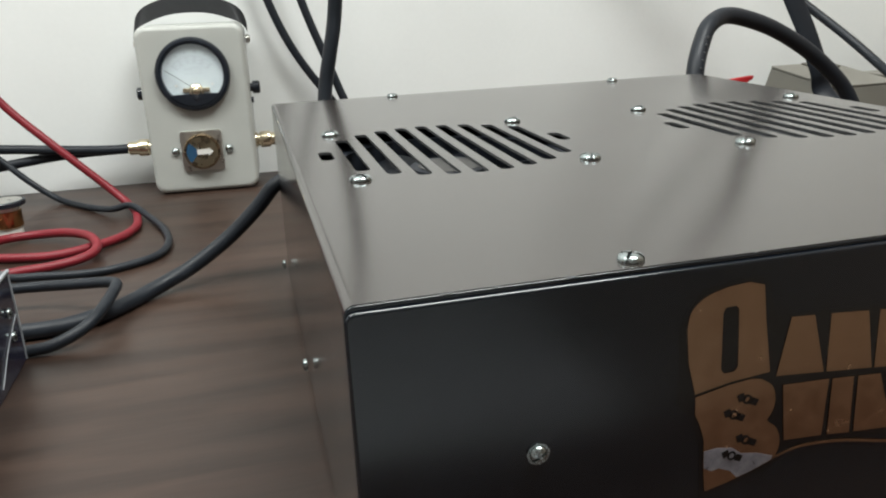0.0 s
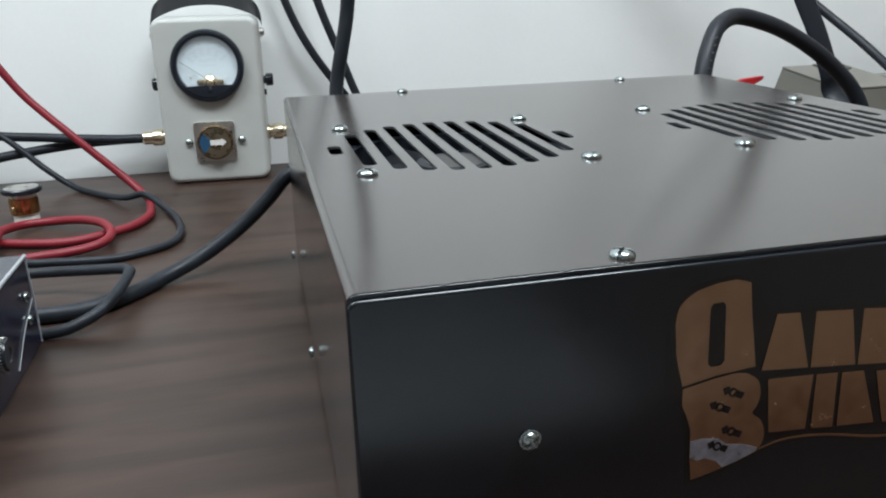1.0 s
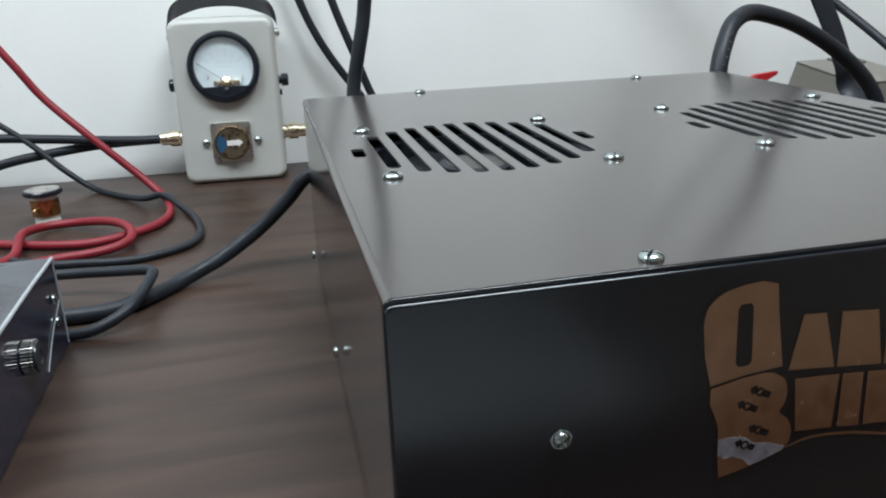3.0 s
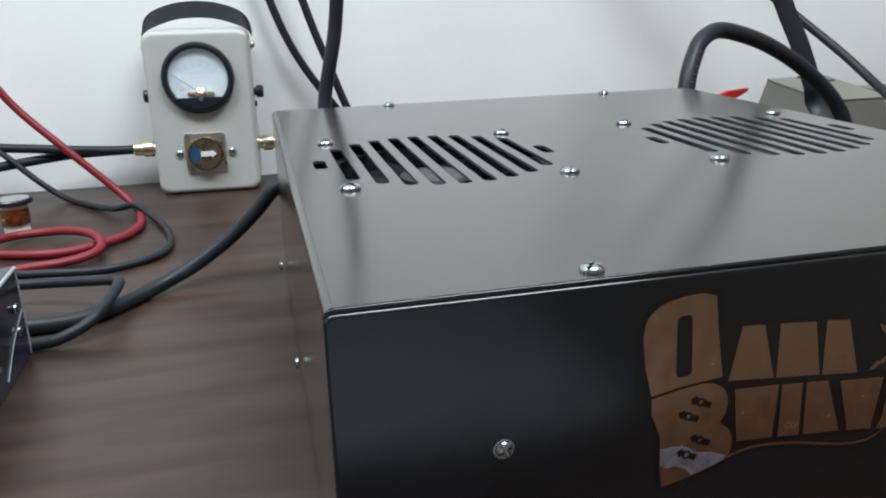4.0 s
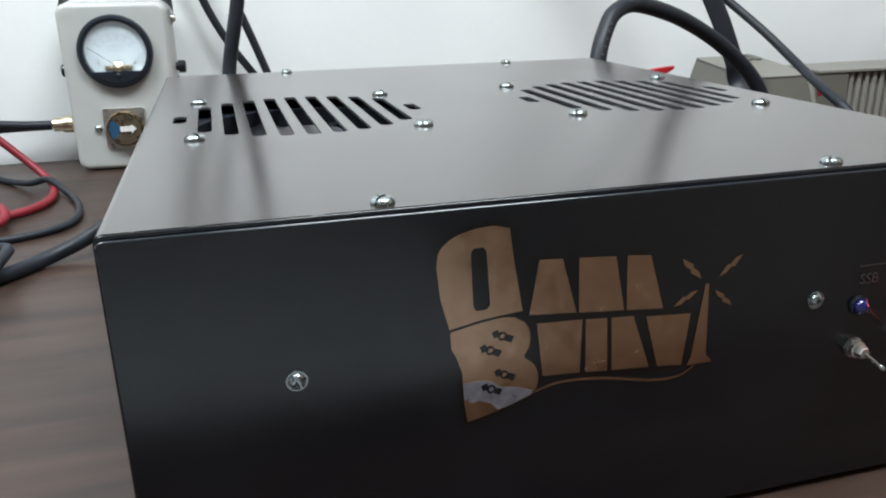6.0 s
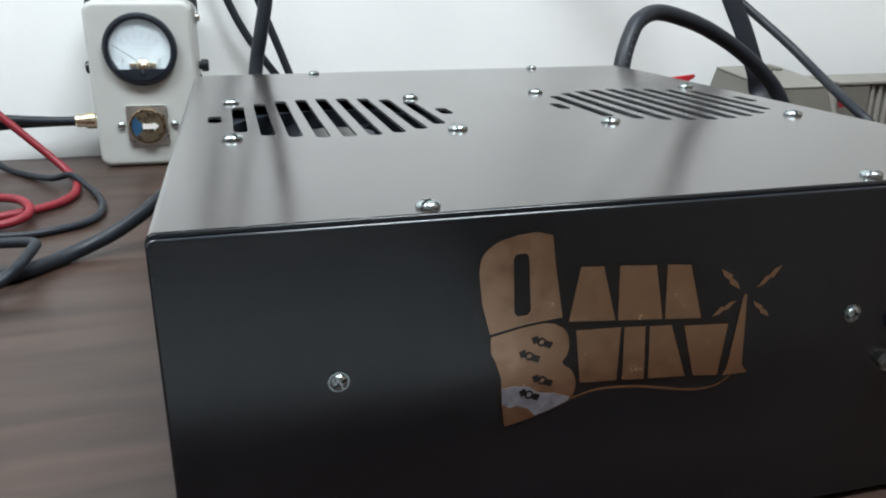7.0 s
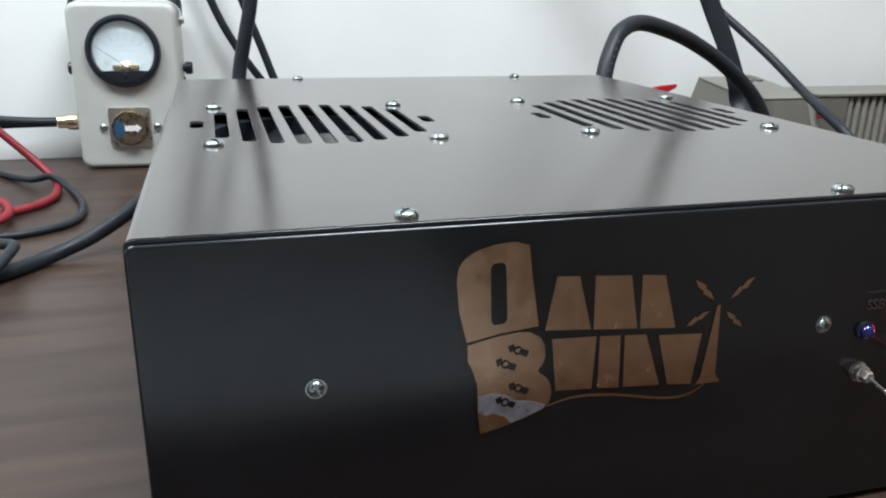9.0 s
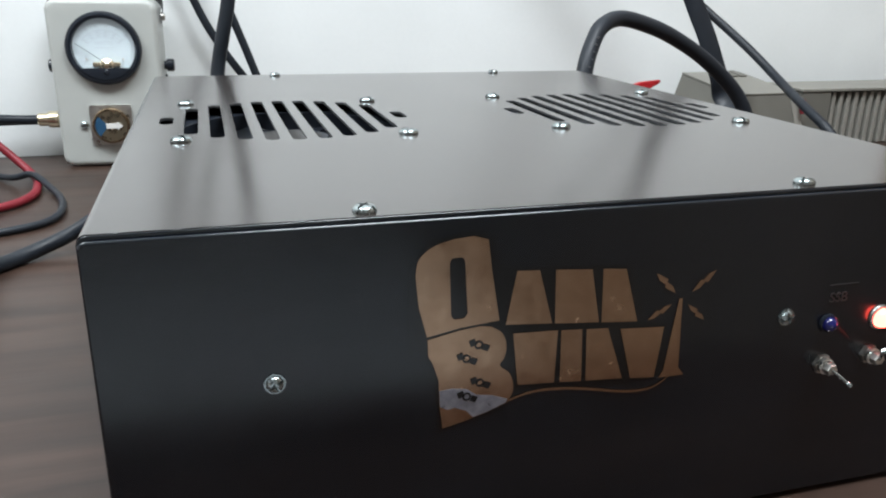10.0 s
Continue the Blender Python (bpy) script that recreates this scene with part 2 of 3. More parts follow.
def stadium(x, y, half_len, half_wid, k=5):
    """A slot with rounded ends along y."""
    r = half_wid * 0.98
    out = []
    for sgn, a0 in ((1, 0), (-1, math.pi)):
        for i in range(k + 1):
            a = a0 + math.pi * i / k
            out.append((x + half_wid * math.cos(a), y + sgn * (half_len - r) + r * math.sin(a) * 0.9))
    return out


def rounded(x0, x1, y0, y1, r, k=5):
    out = []
    for cx, cy, a0 in ((x1 - r, y1 - r, 0), (x0 + r, y1 - r, 90), (x0 + r, y0 + r, 180), (x1 - r, y0 + r, 270)):
        out += [(cx + r * math.cos(radians(a0 + 90 * i / k)), cy + r * math.sin(radians(a0 + 90 * i / k))) for i in range(k + 1)]
    return out


def joined(*bms):
    out = bmesh.new()
    for b in bms:
        me = bpy.data.meshes.new("piece")
        b.to_mesh(me)
        b.free()
        out.from_mesh(me)
        bpy.data.meshes.remove(me)
    return out


def lettering(text, size, depth=0.0002):
    """Letters in the built-in font as a mesh in the x-y plane, centred."""
    cu = bpy.data.curves.new("lettering", "FONT")
    cu.body, cu.size, cu.extrude, cu.align_x, cu.align_y = text, size, depth, "CENTER", "CENTER"
    ob = new("lettering", cu)
    me = bpy.data.meshes.new_from_object(ob.evaluated_get(bpy.context.evaluated_depsgraph_get()))
    bpy.data.objects.remove(ob)
    return me


FACE = pose(0, 0, 0, 90, 0, 0)      # turns the x-y plane upright, to look along -y


def screw_mesh(name, r, hgt, washer=0.0, cross=True):
    """A pan-head screw on z = 0 with a cut slot (and a cross cut), and a flat washer where it has one."""
    k = 7
    prof = [(r * 0.97, 0), (r, hgt * 0.14)] + [(r * math.cos(a) ** 0.55, hgt * (0.14 + 0.86 * math.sin(a))) for a in [math.pi / 2 * i / k for i in range(1, k)]] + [(0, hgt)]
    w = r * 0.14
    pieces = []
    for sx in ((1, -1)):
        for sy in ((1, -1) if cross else (0,)):
            dome = lathe(prof, 28)
            for n, on in (((sx, 0, 0), True), ((0, sy, 0), cross)):
                if not on:
                    continue
                geom = dome.verts[:] + dome.edges[:] + dome.faces[:]
                cut = bmesh.ops.bisect_plane(dome, geom=geom, plane_co=Vector(n) * w, plane_no=n, clear_inner=True)
                ed = [e for e in cut["geom_cut"] if isinstance(e, bmesh.types.BMEdge)]
                bmesh.ops.edgenet_fill(dome, edges=ed) if len(ed) > 2 else None
            pieces.append(dome)
    pieces.append(lathe([(0, hgt * 0.42), (r * 0.86, hgt * 0.42), (r * 0.86, 0)], 24))
    if washer:
        pieces.append(lathe([(0, 0.0006), (washer, 0.0006), (washer * 1.02, 0.0003), (washer, 0)], 28))
    return mesh_of(name, joined(*pieces), M_CHROME, angle=40)


# ---- structure ----
def slab(name, x0, x1, y0, y1, z0, z1, mat, label, bevel=0.0):
    ob = part(name, block(x0, x1, y0, y1, z0, z1, bevel), mat)
    return tagged(ob, label, name.split("_")[0], kind="structure")


slab("floor", -2.0, 1.41, -2.6, 1.1, -0.86, -0.756, M_FLOOR, "plain pale grey vinyl floor under the desk")
slab("ceiling", -2.0, 1.41, -2.6, 1.1, 1.76, 1.86, M_WALL, "plain white ceiling above the desk")
slab("wall_north", -2.0, 1.31, WALL, 1.1, -0.756, 1.76, M_WALL, "plain white painted wall behind the desk")
slab("wall_south", -2.0, 1.31, -2.7, -2.6, -0.756, 1.76, M_ROOM, "plain dull beige painted wall")
slab("wall_west", -2.1, -2.0, -2.6, 1.1, -0.756, 1.76, M_ROOM, "plain dull beige painted wall")
# Unseen walls; the second is added, both brown to dim foil and panel reflections.
slab("wall_east", 1.31, 1.41, -0.5, 1.1, -0.756, 1.76, M_BROWN, "plain brown unseen wall beside the desk, coloured to darken reflections")
slab("wall_corner", 0.80, 1.41, -2.6, -0.5, -0.756, 1.76, M_BROWN, "plain brown unseen wall, added to darken reflections in the front panel")

for lx, ly, half, watts in LAMPS:
    fixture = thing("ceiling_light", pose(lx, ly, 1.76), "white rectangular ceiling light with glowing diffuser", "ceiling light", "ceiling lights")
    part("frame", plate(rounded(-half - 0.04, half + 0.04, -0.29, 0.29, 0.02), [rounded(-half - 0.01, half + 0.01, -0.26, 0.26, 0.01)], 0.05), M_WHITE, fixture)
    part("diffuser", block(-half - 0.012, half + 0.012, -0.262, 0.262, -0.04, -0.03), M_LAMP, fixture, "glowing white diffuser")

desk = thing("desk", pose(-0.31, 0.24, -0.756), "dark brown wood-laminate desk against a white wall", "desk")
part("tabletop", block(-1.6, 1.6, -0.400, WALL - 0.242, 0.718, 0.75, 0.003), M_WOOD, desk)
for sx in (-1.5, 1.5):
    part("side_panel", block(sx - 0.012, sx + 0.012, -0.36, 0.66, 0.0, 0.718, 0.002), M_WOOD, desk)
part("modesty_panel", block(-1.488, 1.488, 0.56, 0.58, 0.25, 0.718, 0.002), M_WOOD, desk)

# ---- amplifier ----
W, D, H = 0.405, 0.459, 0.153
FANS = ((0.0944, 0.2250), (0.3156, 0.2263))
amp = thing("amplifier", pose(0, 0, 0), "black metal amplifier box with two slotted fan vents on top", "amplifier")


def slots(cx, cy):
    """Nine long slots and two short ones, which fill a circle."""
    out = []
    for i in range(-5, 6):
        x = i * 0.0141
        half = 0.0125 if abs(i) == 5 else math.sqrt(0.0735 ** 2 - x * x) - 0.001
        out.append(stadium(cx + x - 0.0018, cy - 0.0005, half, 0.0039))
    return out


T, BEND = 0.0016, 0.0034


def lean(bm):
    """The folded left side runs slightly inwards towards the back."""
    for v in bm.verts:
        if v.co.x < 0.012:
            v.co.x += 0.0010 + 0.0055 * v.co.y
    return bm


top = plate(rounded(BEND, W - BEND, 0.0018, D, 0.0004, 2), slots(*FANS[0]) + slots(*FANS[1]), T, Matrix.Translation((0, 0, H)))
cover = part("top_cover", lean(top), M_COVER, amp, "satin black top cover with fan slots")
cover.data.materials.append(M_CUT)
for f in cover.data.polygons:      # bare cut edges inside the slots
    if abs(f.normal.z) < 0.3 and 0.01 < f.center.x < W - 0.01 and 0.05 < f.center.y < D - 0.05:
        f.material_index = 1
for x0, x1, nm in ((0.0, T, "side_panel"), (W - T, W, "side_panel")):
    part(nm, lean(block(x0, x1, 0.0018, D, 0.0, H - BEND, 0.0002)), M_SIDE, amp)
# the bend between the top and each side
for x, s in ((0.0, 1), (W, -1)):
    bm = bmesh.new()
    prof = [(x + s * BEND * (1 - math.sin(a)), H - BEND * (1 - math.cos(a))) for a in [math.pi / 2 * i / 8 for i in range(9)]]
    rows_ = [[bm.verts.new((px, y, pz)) for px, pz in prof] for y in (0.0018, D)]
    for i in range(8):
        bm.faces.new((rows_[0][i], rows_[0][i + 1], rows_[1][i + 1], rows_[1][i]))
    part("bent_edge", lean(bm), M_COVER, amp)
part("back_panel", block(T + 0.0038, W - T, D - 0.003, D - 0.001, 0.0, H - T, 0.0003), M_INSIDE, amp)
part("bottom_panel", block(T + 0.0044, W - T, 0.006, D - 0.003, 0.0, 0.0016), M_INSIDE, amp)
def edged(bm, y, amount):
    """Rounds the edges of an upright plate that lie in its front plane."""
    bmesh.ops.bevel(bm, geom=[e for e in bm.edges if len(e.link_faces) == 2 and abs(e.verts[0].co.y - y) < 1e-6 and abs(e.verts[1].co.y - y) < 1e-6 and e.calc_face_angle(0) > 1.2],
                    offset=amount, segments=6, profile=0.5, affect="EDGES")
    return bm


fp = plate(rounded(0.0011, W - 0.0007, -0.0030, H - 0.0021, 0.0032), [], 0.0075, Matrix.Translation((0, -0.0002, 0)) @ FACE)
front = part("front_panel", edged(fp, -0.0002, 0.0012), M_FRONT, amp, "glossy black front panel with rolled edges")
lip = plate(rounded(0.0008, W - 0.0003, -0.0030, H - 0.0004, 0.0036), [rounded(0.0032, W - 0.0022, 0.0022, H - 0.0022, 0.0034)], 0.0040, Matrix.Translation((0, 0.0014, 0)) @ FACE)
part("front_lip", edged(lip, 0.0014, 0.0006), M_FRONT, amp, "thin black folded lip behind the front panel")
for x in (0.03, W - 0.03):
    for y in (0.035, D - 0.035):
        part("rubber_foot", lathe([(0, 0), (0.009, 0), (0.0085, DESK), (0, DESK)], 20), M_BEZEL, amp, at=pose(x, y, 0))

BIG, MID, SMALL = screw_mesh("screw", 0.0056, 0.0029, 0.0), screw_mesh("screw", 0.0047, 0.0027, 0.0), screw_mesh("screw", 0.0038, 0.0030)
FRONTSCREW = screw_mesh("screw", 0.0034, 0.0026, 0.0041)
spin = random.Random(4)
for x, y in ((0.0321, 0.2897), (0.1552, 0.2860), (0.1537, 0.1591), (0.0314, 0.1591), (0.2520, 0.2919), (0.3785, 0.2930), (0.3715, 0.1576), (0.2482, 0.1609)):
    part("fan_screw", BIG, None, amp, at=pose(x, y, H, 0, 0, spin.uniform(0, 180)))
for x, y, me in ((0.0990, 0.0090, MID), (0.2950, 0.0090, MID), (0.1055, 0.4519, MID), (0.3104, 0.4516, MID)):
    part("cover_screw", me, None, amp, at=pose(x, y, H, 0, 0, spin.uniform(0, 180)))
for y, z in ((0.414, 0.0265), (0.228, 0.0240)):
    part("side_screw", SMALL, None, amp, at=pose(0, y, z, 0, -90, 0) @ pose(0, 0, 0, 0, 0, 40))
for x, z in ((0.0624, 0.0910), (0.2892, 0.0936)):
    part("panel_screw", FRONTSCREW, None, amp, "chrome screw with toothed washer", at=pose(x, -0.0002, z, 90, 0, 0) @ pose(0, 0, 0, 0, 0, spin.uniform(0, 180)))

# bare metal where the paint is chipped along the front edge
for x, half in ((0.0135, 0.0006), (0.0330, 0.0020), (0.0485, 0.0010), (0.0745, 0.0022), (0.1420, 0.0008)):
    part("paint_chip", tube([(x - half, 0.0019, H - 0.0001), (x, 0.0017, H - 0.0002), (x + half, 0.0018, H)], 0.00014, 6, step=0.0006), M_CUT, amp, "bare metal edge")

# a fan under each vent
for n, (cx, cy) in enumerate(FANS):
    holes = [[(0.066 * math.cos(2 * math.pi * i / 40), 0.066 * math.sin(2 * math.pi * i / 40)) for i in range(40)]]
    fan = part("fan", plate(rounded(-0.069, 0.069, -0.069, 0.069, 0.006), holes, 0.024), M_FAN, amp, "black plastic cooling fan at rest",
               at=pose(cx, cy, H - T - 0.006))
    part("hub", lathe([(0, -0.004), (0.0235, -0.004), (0.0245, -0.006), (0.0245, -0.022)], 32), M_FAN, fan)
    if n == 0:
        part("hub_label", lathe([(0, -0.0037), (0.019, -0.0037), (0.019, -0.004)], 28), M_HUB, fan, "grey paper hub label")
    for k in range(7):
        bm = bmesh.new()
        rows_ = []
        for i in range(6):
            r = 0.0245 + 0.039 * i / 5
            rows_.append([bm.verts.new((r * math.cos(a), r * math.sin(a), z)) for a, z in ((0.12 * i / 5, -0.007), (0.35 + 0.18 * i / 5, -0.013), (0.62 + 0.22 * i / 5, -0.021))])
        for a, b in zip(rows_, rows_[1:]):
            for j in range(2):
                bm.faces.new((a[j], a[j + 1], b[j + 1], b[j]))
        got = bmesh.ops.solidify(bm, geom=bm.faces[:], thickness=0.0012)
        part("blade", bm, M_FAN, fan, at=pose(0, 0, 0, 0, 0, k * 360 / 7 + 20 * n))

# decal on the front: plain foil shapes over a black border


def foil(name, outline, holes=(), lift=0.0003, mat=None):
    mm = Matrix.Translation((-0.005, -0.0003 - lift, 0)) @ FACE
    return part(name, plate([(x / 1000, z / 1000) for x, z in outline], [[(x / 1000, z / 1000) for x, z in h_] for h_ in holes], 0.0003, mm), mat or M_FOIL, decal)


def bowed(points, k=5):
    return [(p.x, p.z) for p in smooth_line([(x, 0, z) for x, z in points], step=1.2)]


decal = part("decal", plate([(0.119, 0.100), (0.1185, 0.131), (0.126, 0.143), (0.145, 0.1455), (0.1525, 0.142), (0.156, 0.1295), (0.211, 0.1265), (0.2195, 0.112),
                             (0.2195, 0.1), (0.233, 0.098), (0.2345, 0.073), (0.217, 0.0705), (0.164, 0.074), (0.160, 0.0665), (0.131, 0.0595), (0.129, 0.084), (0.124, 0.097)],
                            [], 0.0002, Matrix.Translation((-0.005, -0.0003, 0)) @ FACE), M_EDGE, front, "copper foil decal of plain tablets and an antenna mast")
crown = bowed([(121.2, 129), (122.5, 135.5), (128, 140.2), (136, 142.6)])
foil("emblem_top", [(126, 103.2), (122.6, 116)] + crown + [(144, 143.3), (150, 141.5), (151.8, 129), (155.8, 107.2), (139.8, 105.8)],
     [[(134.6, 133.2), (135.6, 135), (139.6, 135.2), (140.8, 133.6), (142.4, 111.6), (141, 109.8), (137, 109.6), (135.6, 111.3)]])
lower = [(126.3, 102), (139, 104.6), (148, 105.6)] + bowed([(152.5, 104.9), (157.3, 101.5), (159.3, 96), (158.6, 90.5), (156.8, 87.2), (160.8, 83.6), (163, 78.5), (162.8, 73.5), (160.6, 69.6)]) \
    + [(152, 66.4), (143, 63.8), (133, 61.6), (131.6, 72), (131, 84), (128.6, 91), (126.6, 95)]
foil("emblem_base", lower)
tagged(foil("worn_patch", [(131.4, 79), (137, 79.4), (143, 78.3), (147, 75.2), (154, 74), (160.7, 71.4), (160.2, 69.9), (152, 66.7), (146, 65.1), (143, 68.5), (138, 70.6), (135, 70), (131.8, 71.8)], lift=0.00042, mat=M_PALEFOIL),
       "pale silvery worn patch")


for corners in (((158.6, 105), (162.4, 127.6), (172, 127), (178.8, 103.4)), ((180, 103.2), (179, 126.6), (195, 125.4), (200, 101.6)),
                ((201.2, 101.4), (200, 125.2), (210.5, 124.2), (218, 100)), ((165, 77.2), (162, 100.8), (181.6, 100), (181.4, 76.2)),
                ((184, 76), (183.2, 99.8), (192.6, 99.2), (194, 75)), ((196, 75), (194.6, 99), (204.5, 98.4), (213.4, 73.8)),
                ((217.4, 73.4), (210.4, 97.4), (231.4, 96), (229, 72.2))):
    foil("tablet", corners)      # plain upright tablets
foil("mast", [(231.5, 71.6), (233.5, 75.5), (237.2, 108.5), (238.8, 108.5), (240.8, 75.5), (244, 71.6)])
for a, b in (((225, 121), (235, 111)), ((254, 120), (243, 111)), ((223, 100), (234, 106.2)), ((251, 97), (242, 105.2))):
    (x0, z0), (x1, z1) = a, b
    dx, dz = x1 - x0, z1 - z0
    n0 = (-dz * 0.13, dx * 0.13)
    at = lambda t, s: (x0 + dx * t + n0[0] * s, z0 + dz * t + n0[1] * s)
    foil("bolt", [at(0, 0), at(0.45, 1.0), at(0.48, 0.35), at(0.75, 0.7), at(1, 0), at(0.55, -0.9), at(0.52, -0.3), at(0.25, -0.7)])
edge = bowed([(160.8, 70), (173, 72.6), (191, 71.4), (215, 66.6), (227, 66.4), (233.5, 69.2), (236.5, 72)])
foil("ribbon", edge + [(x + 0.5, z + 1.1) for x, z in edge[::-1]])
for cx, cz, s in ((147.5, 97.5, 1), (142.5, 92, -1), (148.5, 80.5, 1), (143, 75, -1)):
    for dx, dz, ang in ((-2.6, 1.2, 20), (3.0, -1.4, -25)):
        q = [(cx + dx + 1.9 * math.cos(radians(a + ang)), cz + dz + 1.9 * math.sin(radians(a + ang))) for a in (45, 135, 225, 315)]
        foil("dark_mark", q, lift=0.0006, mat=M_EDGE)
    ring = [[(cx + r * math.cos(2 * math.pi * i / 14), cz + r * math.sin(2 * math.pi * i / 14)) for i in range(14)] for r in (1.9, 1.1)]
    foil("dark_ring", ring[0], [ring[1]], lift=0.0006, mat=M_EDGE)

# controls on the front
for x, z, tip in ((0.3135, 0.0675, (0.0045, -0.0060, -0.0047)), (0.3400, 0.0695, (-0.0070, -0.0075, 0.0085))):
    sw = part("toggle_switch", lathe([(0.0048, 0), (0.0048, 0.002), (0.0030, 0.0022), (0.0030, 0.0075), (0.0025, 0.0082), (0, 0.0082)], 6), M_NICKEL, amp, "nickel toggle switch", at=pose(x, -0.0002, z, 90, 0, 0))
    o = Vector((0, 0, 0.0076))
    way = Vector((tip[0], tip[2], -tip[1]))
    part("collar", lathe([(0.0040, 0.0022), (0.0040, 0.0042), (0.0031, 0.0048), (0.0031, 0.0022)], 18), M_NICKEL, sw)
    part("lever", tube([o, o + way * 0.5, o + way], 0.0008, 10, step=0.002), M_CHROME, sw)
    part("lever_tip", lathe([(0, 0), (0.0010, 0.0003), (0.0013, 0.0013), (0.0011, 0.0026), (0, 0.0030)], 14), M_CHROME, sw,
         at=Matrix.Translation(o + way * 0.9) @ way.to_track_quat("Z", "Y").to_matrix().to_4x4())
dome = [(0.0036, 0)] + [(0.0036 * math.cos(a), 0.0016 + 0.0034 * math.sin(a)) for a in [math.pi / 2 * i / 6 for i in range(6)]] + [(0, 0.0050)]
for x, z, mat, lab in ((0.3130, 0.0880, M_BLUEJEWEL, "unlit blue indicator lens"), (0.3430, 0.0880, M_LED, "glowing red indicator lamp")):
    ind = part("indicator", lathe(dome if mat is M_BLUEJEWEL else [(r * 1.28, z_ * 1.2) for r, z_ in dome], 24), mat, amp, lab, at=pose(x, -0.0002, z, 90, 0, 0))
    part("bezel_ring", lathe([(r if mat is M_BLUEJEWEL else r * 1.28, z_) for r, z_ in ((0.0037, 0), (0.0048, 0), (0.0046, 0.0012), (0.0039, 0.0015), (0.0037, 0))], 28), M_BEZEL if mat is M_BLUEJEWEL else M_NICKEL, ind)
txt = lettering("SSB", 0.0068)
txt.materials.append(M_PRINT)
part("lettering", txt, None, front, "grey printed letters", at=pose(0.3165, -0.0005, 0.1005, 90, 0, 0))
part("print_line", block(0.3105, 0.3265, -0.0005, -0.0003, 0.1068, 0.1072), M_PRINT, front)

# ---- wattmeter ----
MW, MH, MD = 0.1315, 0.206, 0.084
meter = thing("wattmeter", pose(-0.0740, 0.838, 0.0, 0, 0, -3), "grey enamel radio wattmeter with round dial and black carrying strap", "wattmeter")
case = plate(rounded(-MW / 2, MW / 2, -0.0042, MH, 0.013, 8), [], MD, FACE)
bmesh.ops.bevel(case, geom=[e for e in case.edges if len(e.link_faces) == 2 and abs(e.verts[0].co.y - e.verts[1].co.y) < 1e-6 and e.calc_face_angle(0) > 1.2],
                offset=0.006, segments=4, profile=0.5, affect="EDGES")
body = part("case", case, M_GREYCASE, meter)
for x in (-0.045, 0.045):
    for y in (0.014, 0.07):
        part("rubber_foot", lathe([(0, -0.003), (0.006, -0.003), (0.0055, DESK), (0, DESK)], 16), M_BEZEL, meter, at=pose(x, y, 0))
DX, DZ = -0.0002, 0.1470
dial = part("dial", lathe([(0, 0.0002), (0.040, 0.0002), (0.040, -0.001)], 48, FACE), M_DIAL, meter, "white dial card marked in watts", at=pose(DX, -0.0025, DZ))
part("bezel", lathe([(0.0455, 0), (0.0455, 0.006), (0.044, 0.0085), (0.041, 0.0095), (0.0378, 0.0085), (0.0368, 0.003), (0.0368, 0.0)], 56, FACE), M_BEZEL, meter, "black round bezel", at=pose(DX, 0.0004, DZ))
chord = [a for a in [radians(219 + 102 * i / 16) for i in range(17)]]
part("lower_cover", plate([(0.0385 * math.cos(a), 0.0385 * math.sin(a)) for a in chord], [], 0.004, Matrix.Translation((0, -0.0075, 0)) @ FACE), M_BEZEL, dial, "black lower dial cover")
part("adjust_screw", lathe([(0.003, 0), (0.003, 0.001), (0.0024, 0.0015), (0, 0.0015)], 16, FACE), M_BEZEL, dial, at=pose(0.001, -0.0075, -0.029))
pivot = Vector((0.003, -0.0045, -0.0195))
part("needle", tube([pivot, (pivot + Vector((-0.033, -0.0045, 0.0065))) / 2, Vector((-0.033, -0.0045, 0.0065))], 0.00045, 6), M_NEEDLE, dial)
part("coil", lathe([(0, 0.006), (0.005, 0.0055), (0.0085, 0.003), (0.0095, 0)], 24, FACE), M_BRASS, dial, "brass movement coil", at=pose(0.002, -0.0015, -0.021))
for sx in (-1, 1):
    part("coil_bracket", block(-0.0045, 0.0045, -0.004, 0, -0.0028, 0.0028, 0.001), M_BRASS, dial, at=pose(0.002 + sx * 0.012, -0.001, -0.0195))
    part("dial_screw", lathe([(0.0016, 0), (0.0014, 0.0008), (0, 0.0009)], 12, FACE), M_NICKEL, dial, at=pose(sx * 0.022, -0.0004, -0.0135))
arcs = []
for r, w in ((0.0315, 0.0004), (0.0275, 0.0003), (0.0235, 0.0003)):
    aa = [radians(38 + 104 * i / 24) for i in range(25)]
    arcs.append(plate([((r + w) * math.cos(a), (r + w) * math.sin(a) - 0.0095) for a in aa] + [((r - w) * math.cos(a), (r - w) * math.sin(a) - 0.0095) for a in aa[::-1]], [], 0.0001, Matrix.Translation((0, -0.0005, 0)) @ FACE))
for i in range(26):
    a = radians(38 + 104 * i / 25)
    r0, r1 = 0.0315, 0.0350 if i % 5 == 0 else 0.0333
    arcs.append(block(r0, r1, -0.0005, -0.0004, -0.0002, 0.0002, m=Matrix.Translation((0, 0, -0.0095)) @ Matrix.Rotation(-a, 4, "Y")))
part("scale_marks", joined(*arcs), M_INK, dial, "grey printed dial scale")
for k, a in enumerate((42, 62, 82, 101, 120, 139)):
    for j, r in enumerate((0.0372, 0.0294, 0.0254)):
        x, z = r * math.cos(radians(a)), r * math.sin(radians(a)) - 0.0095
        part("scale_figure", block(x - 0.0017, x + 0.0017, -0.0005, -0.0004, z - 0.0008, z + 0.0008), M_INK, dial)
txt = lettering("WATTS", 0.0066, 0.00005)
txt.materials.append(M_INK)
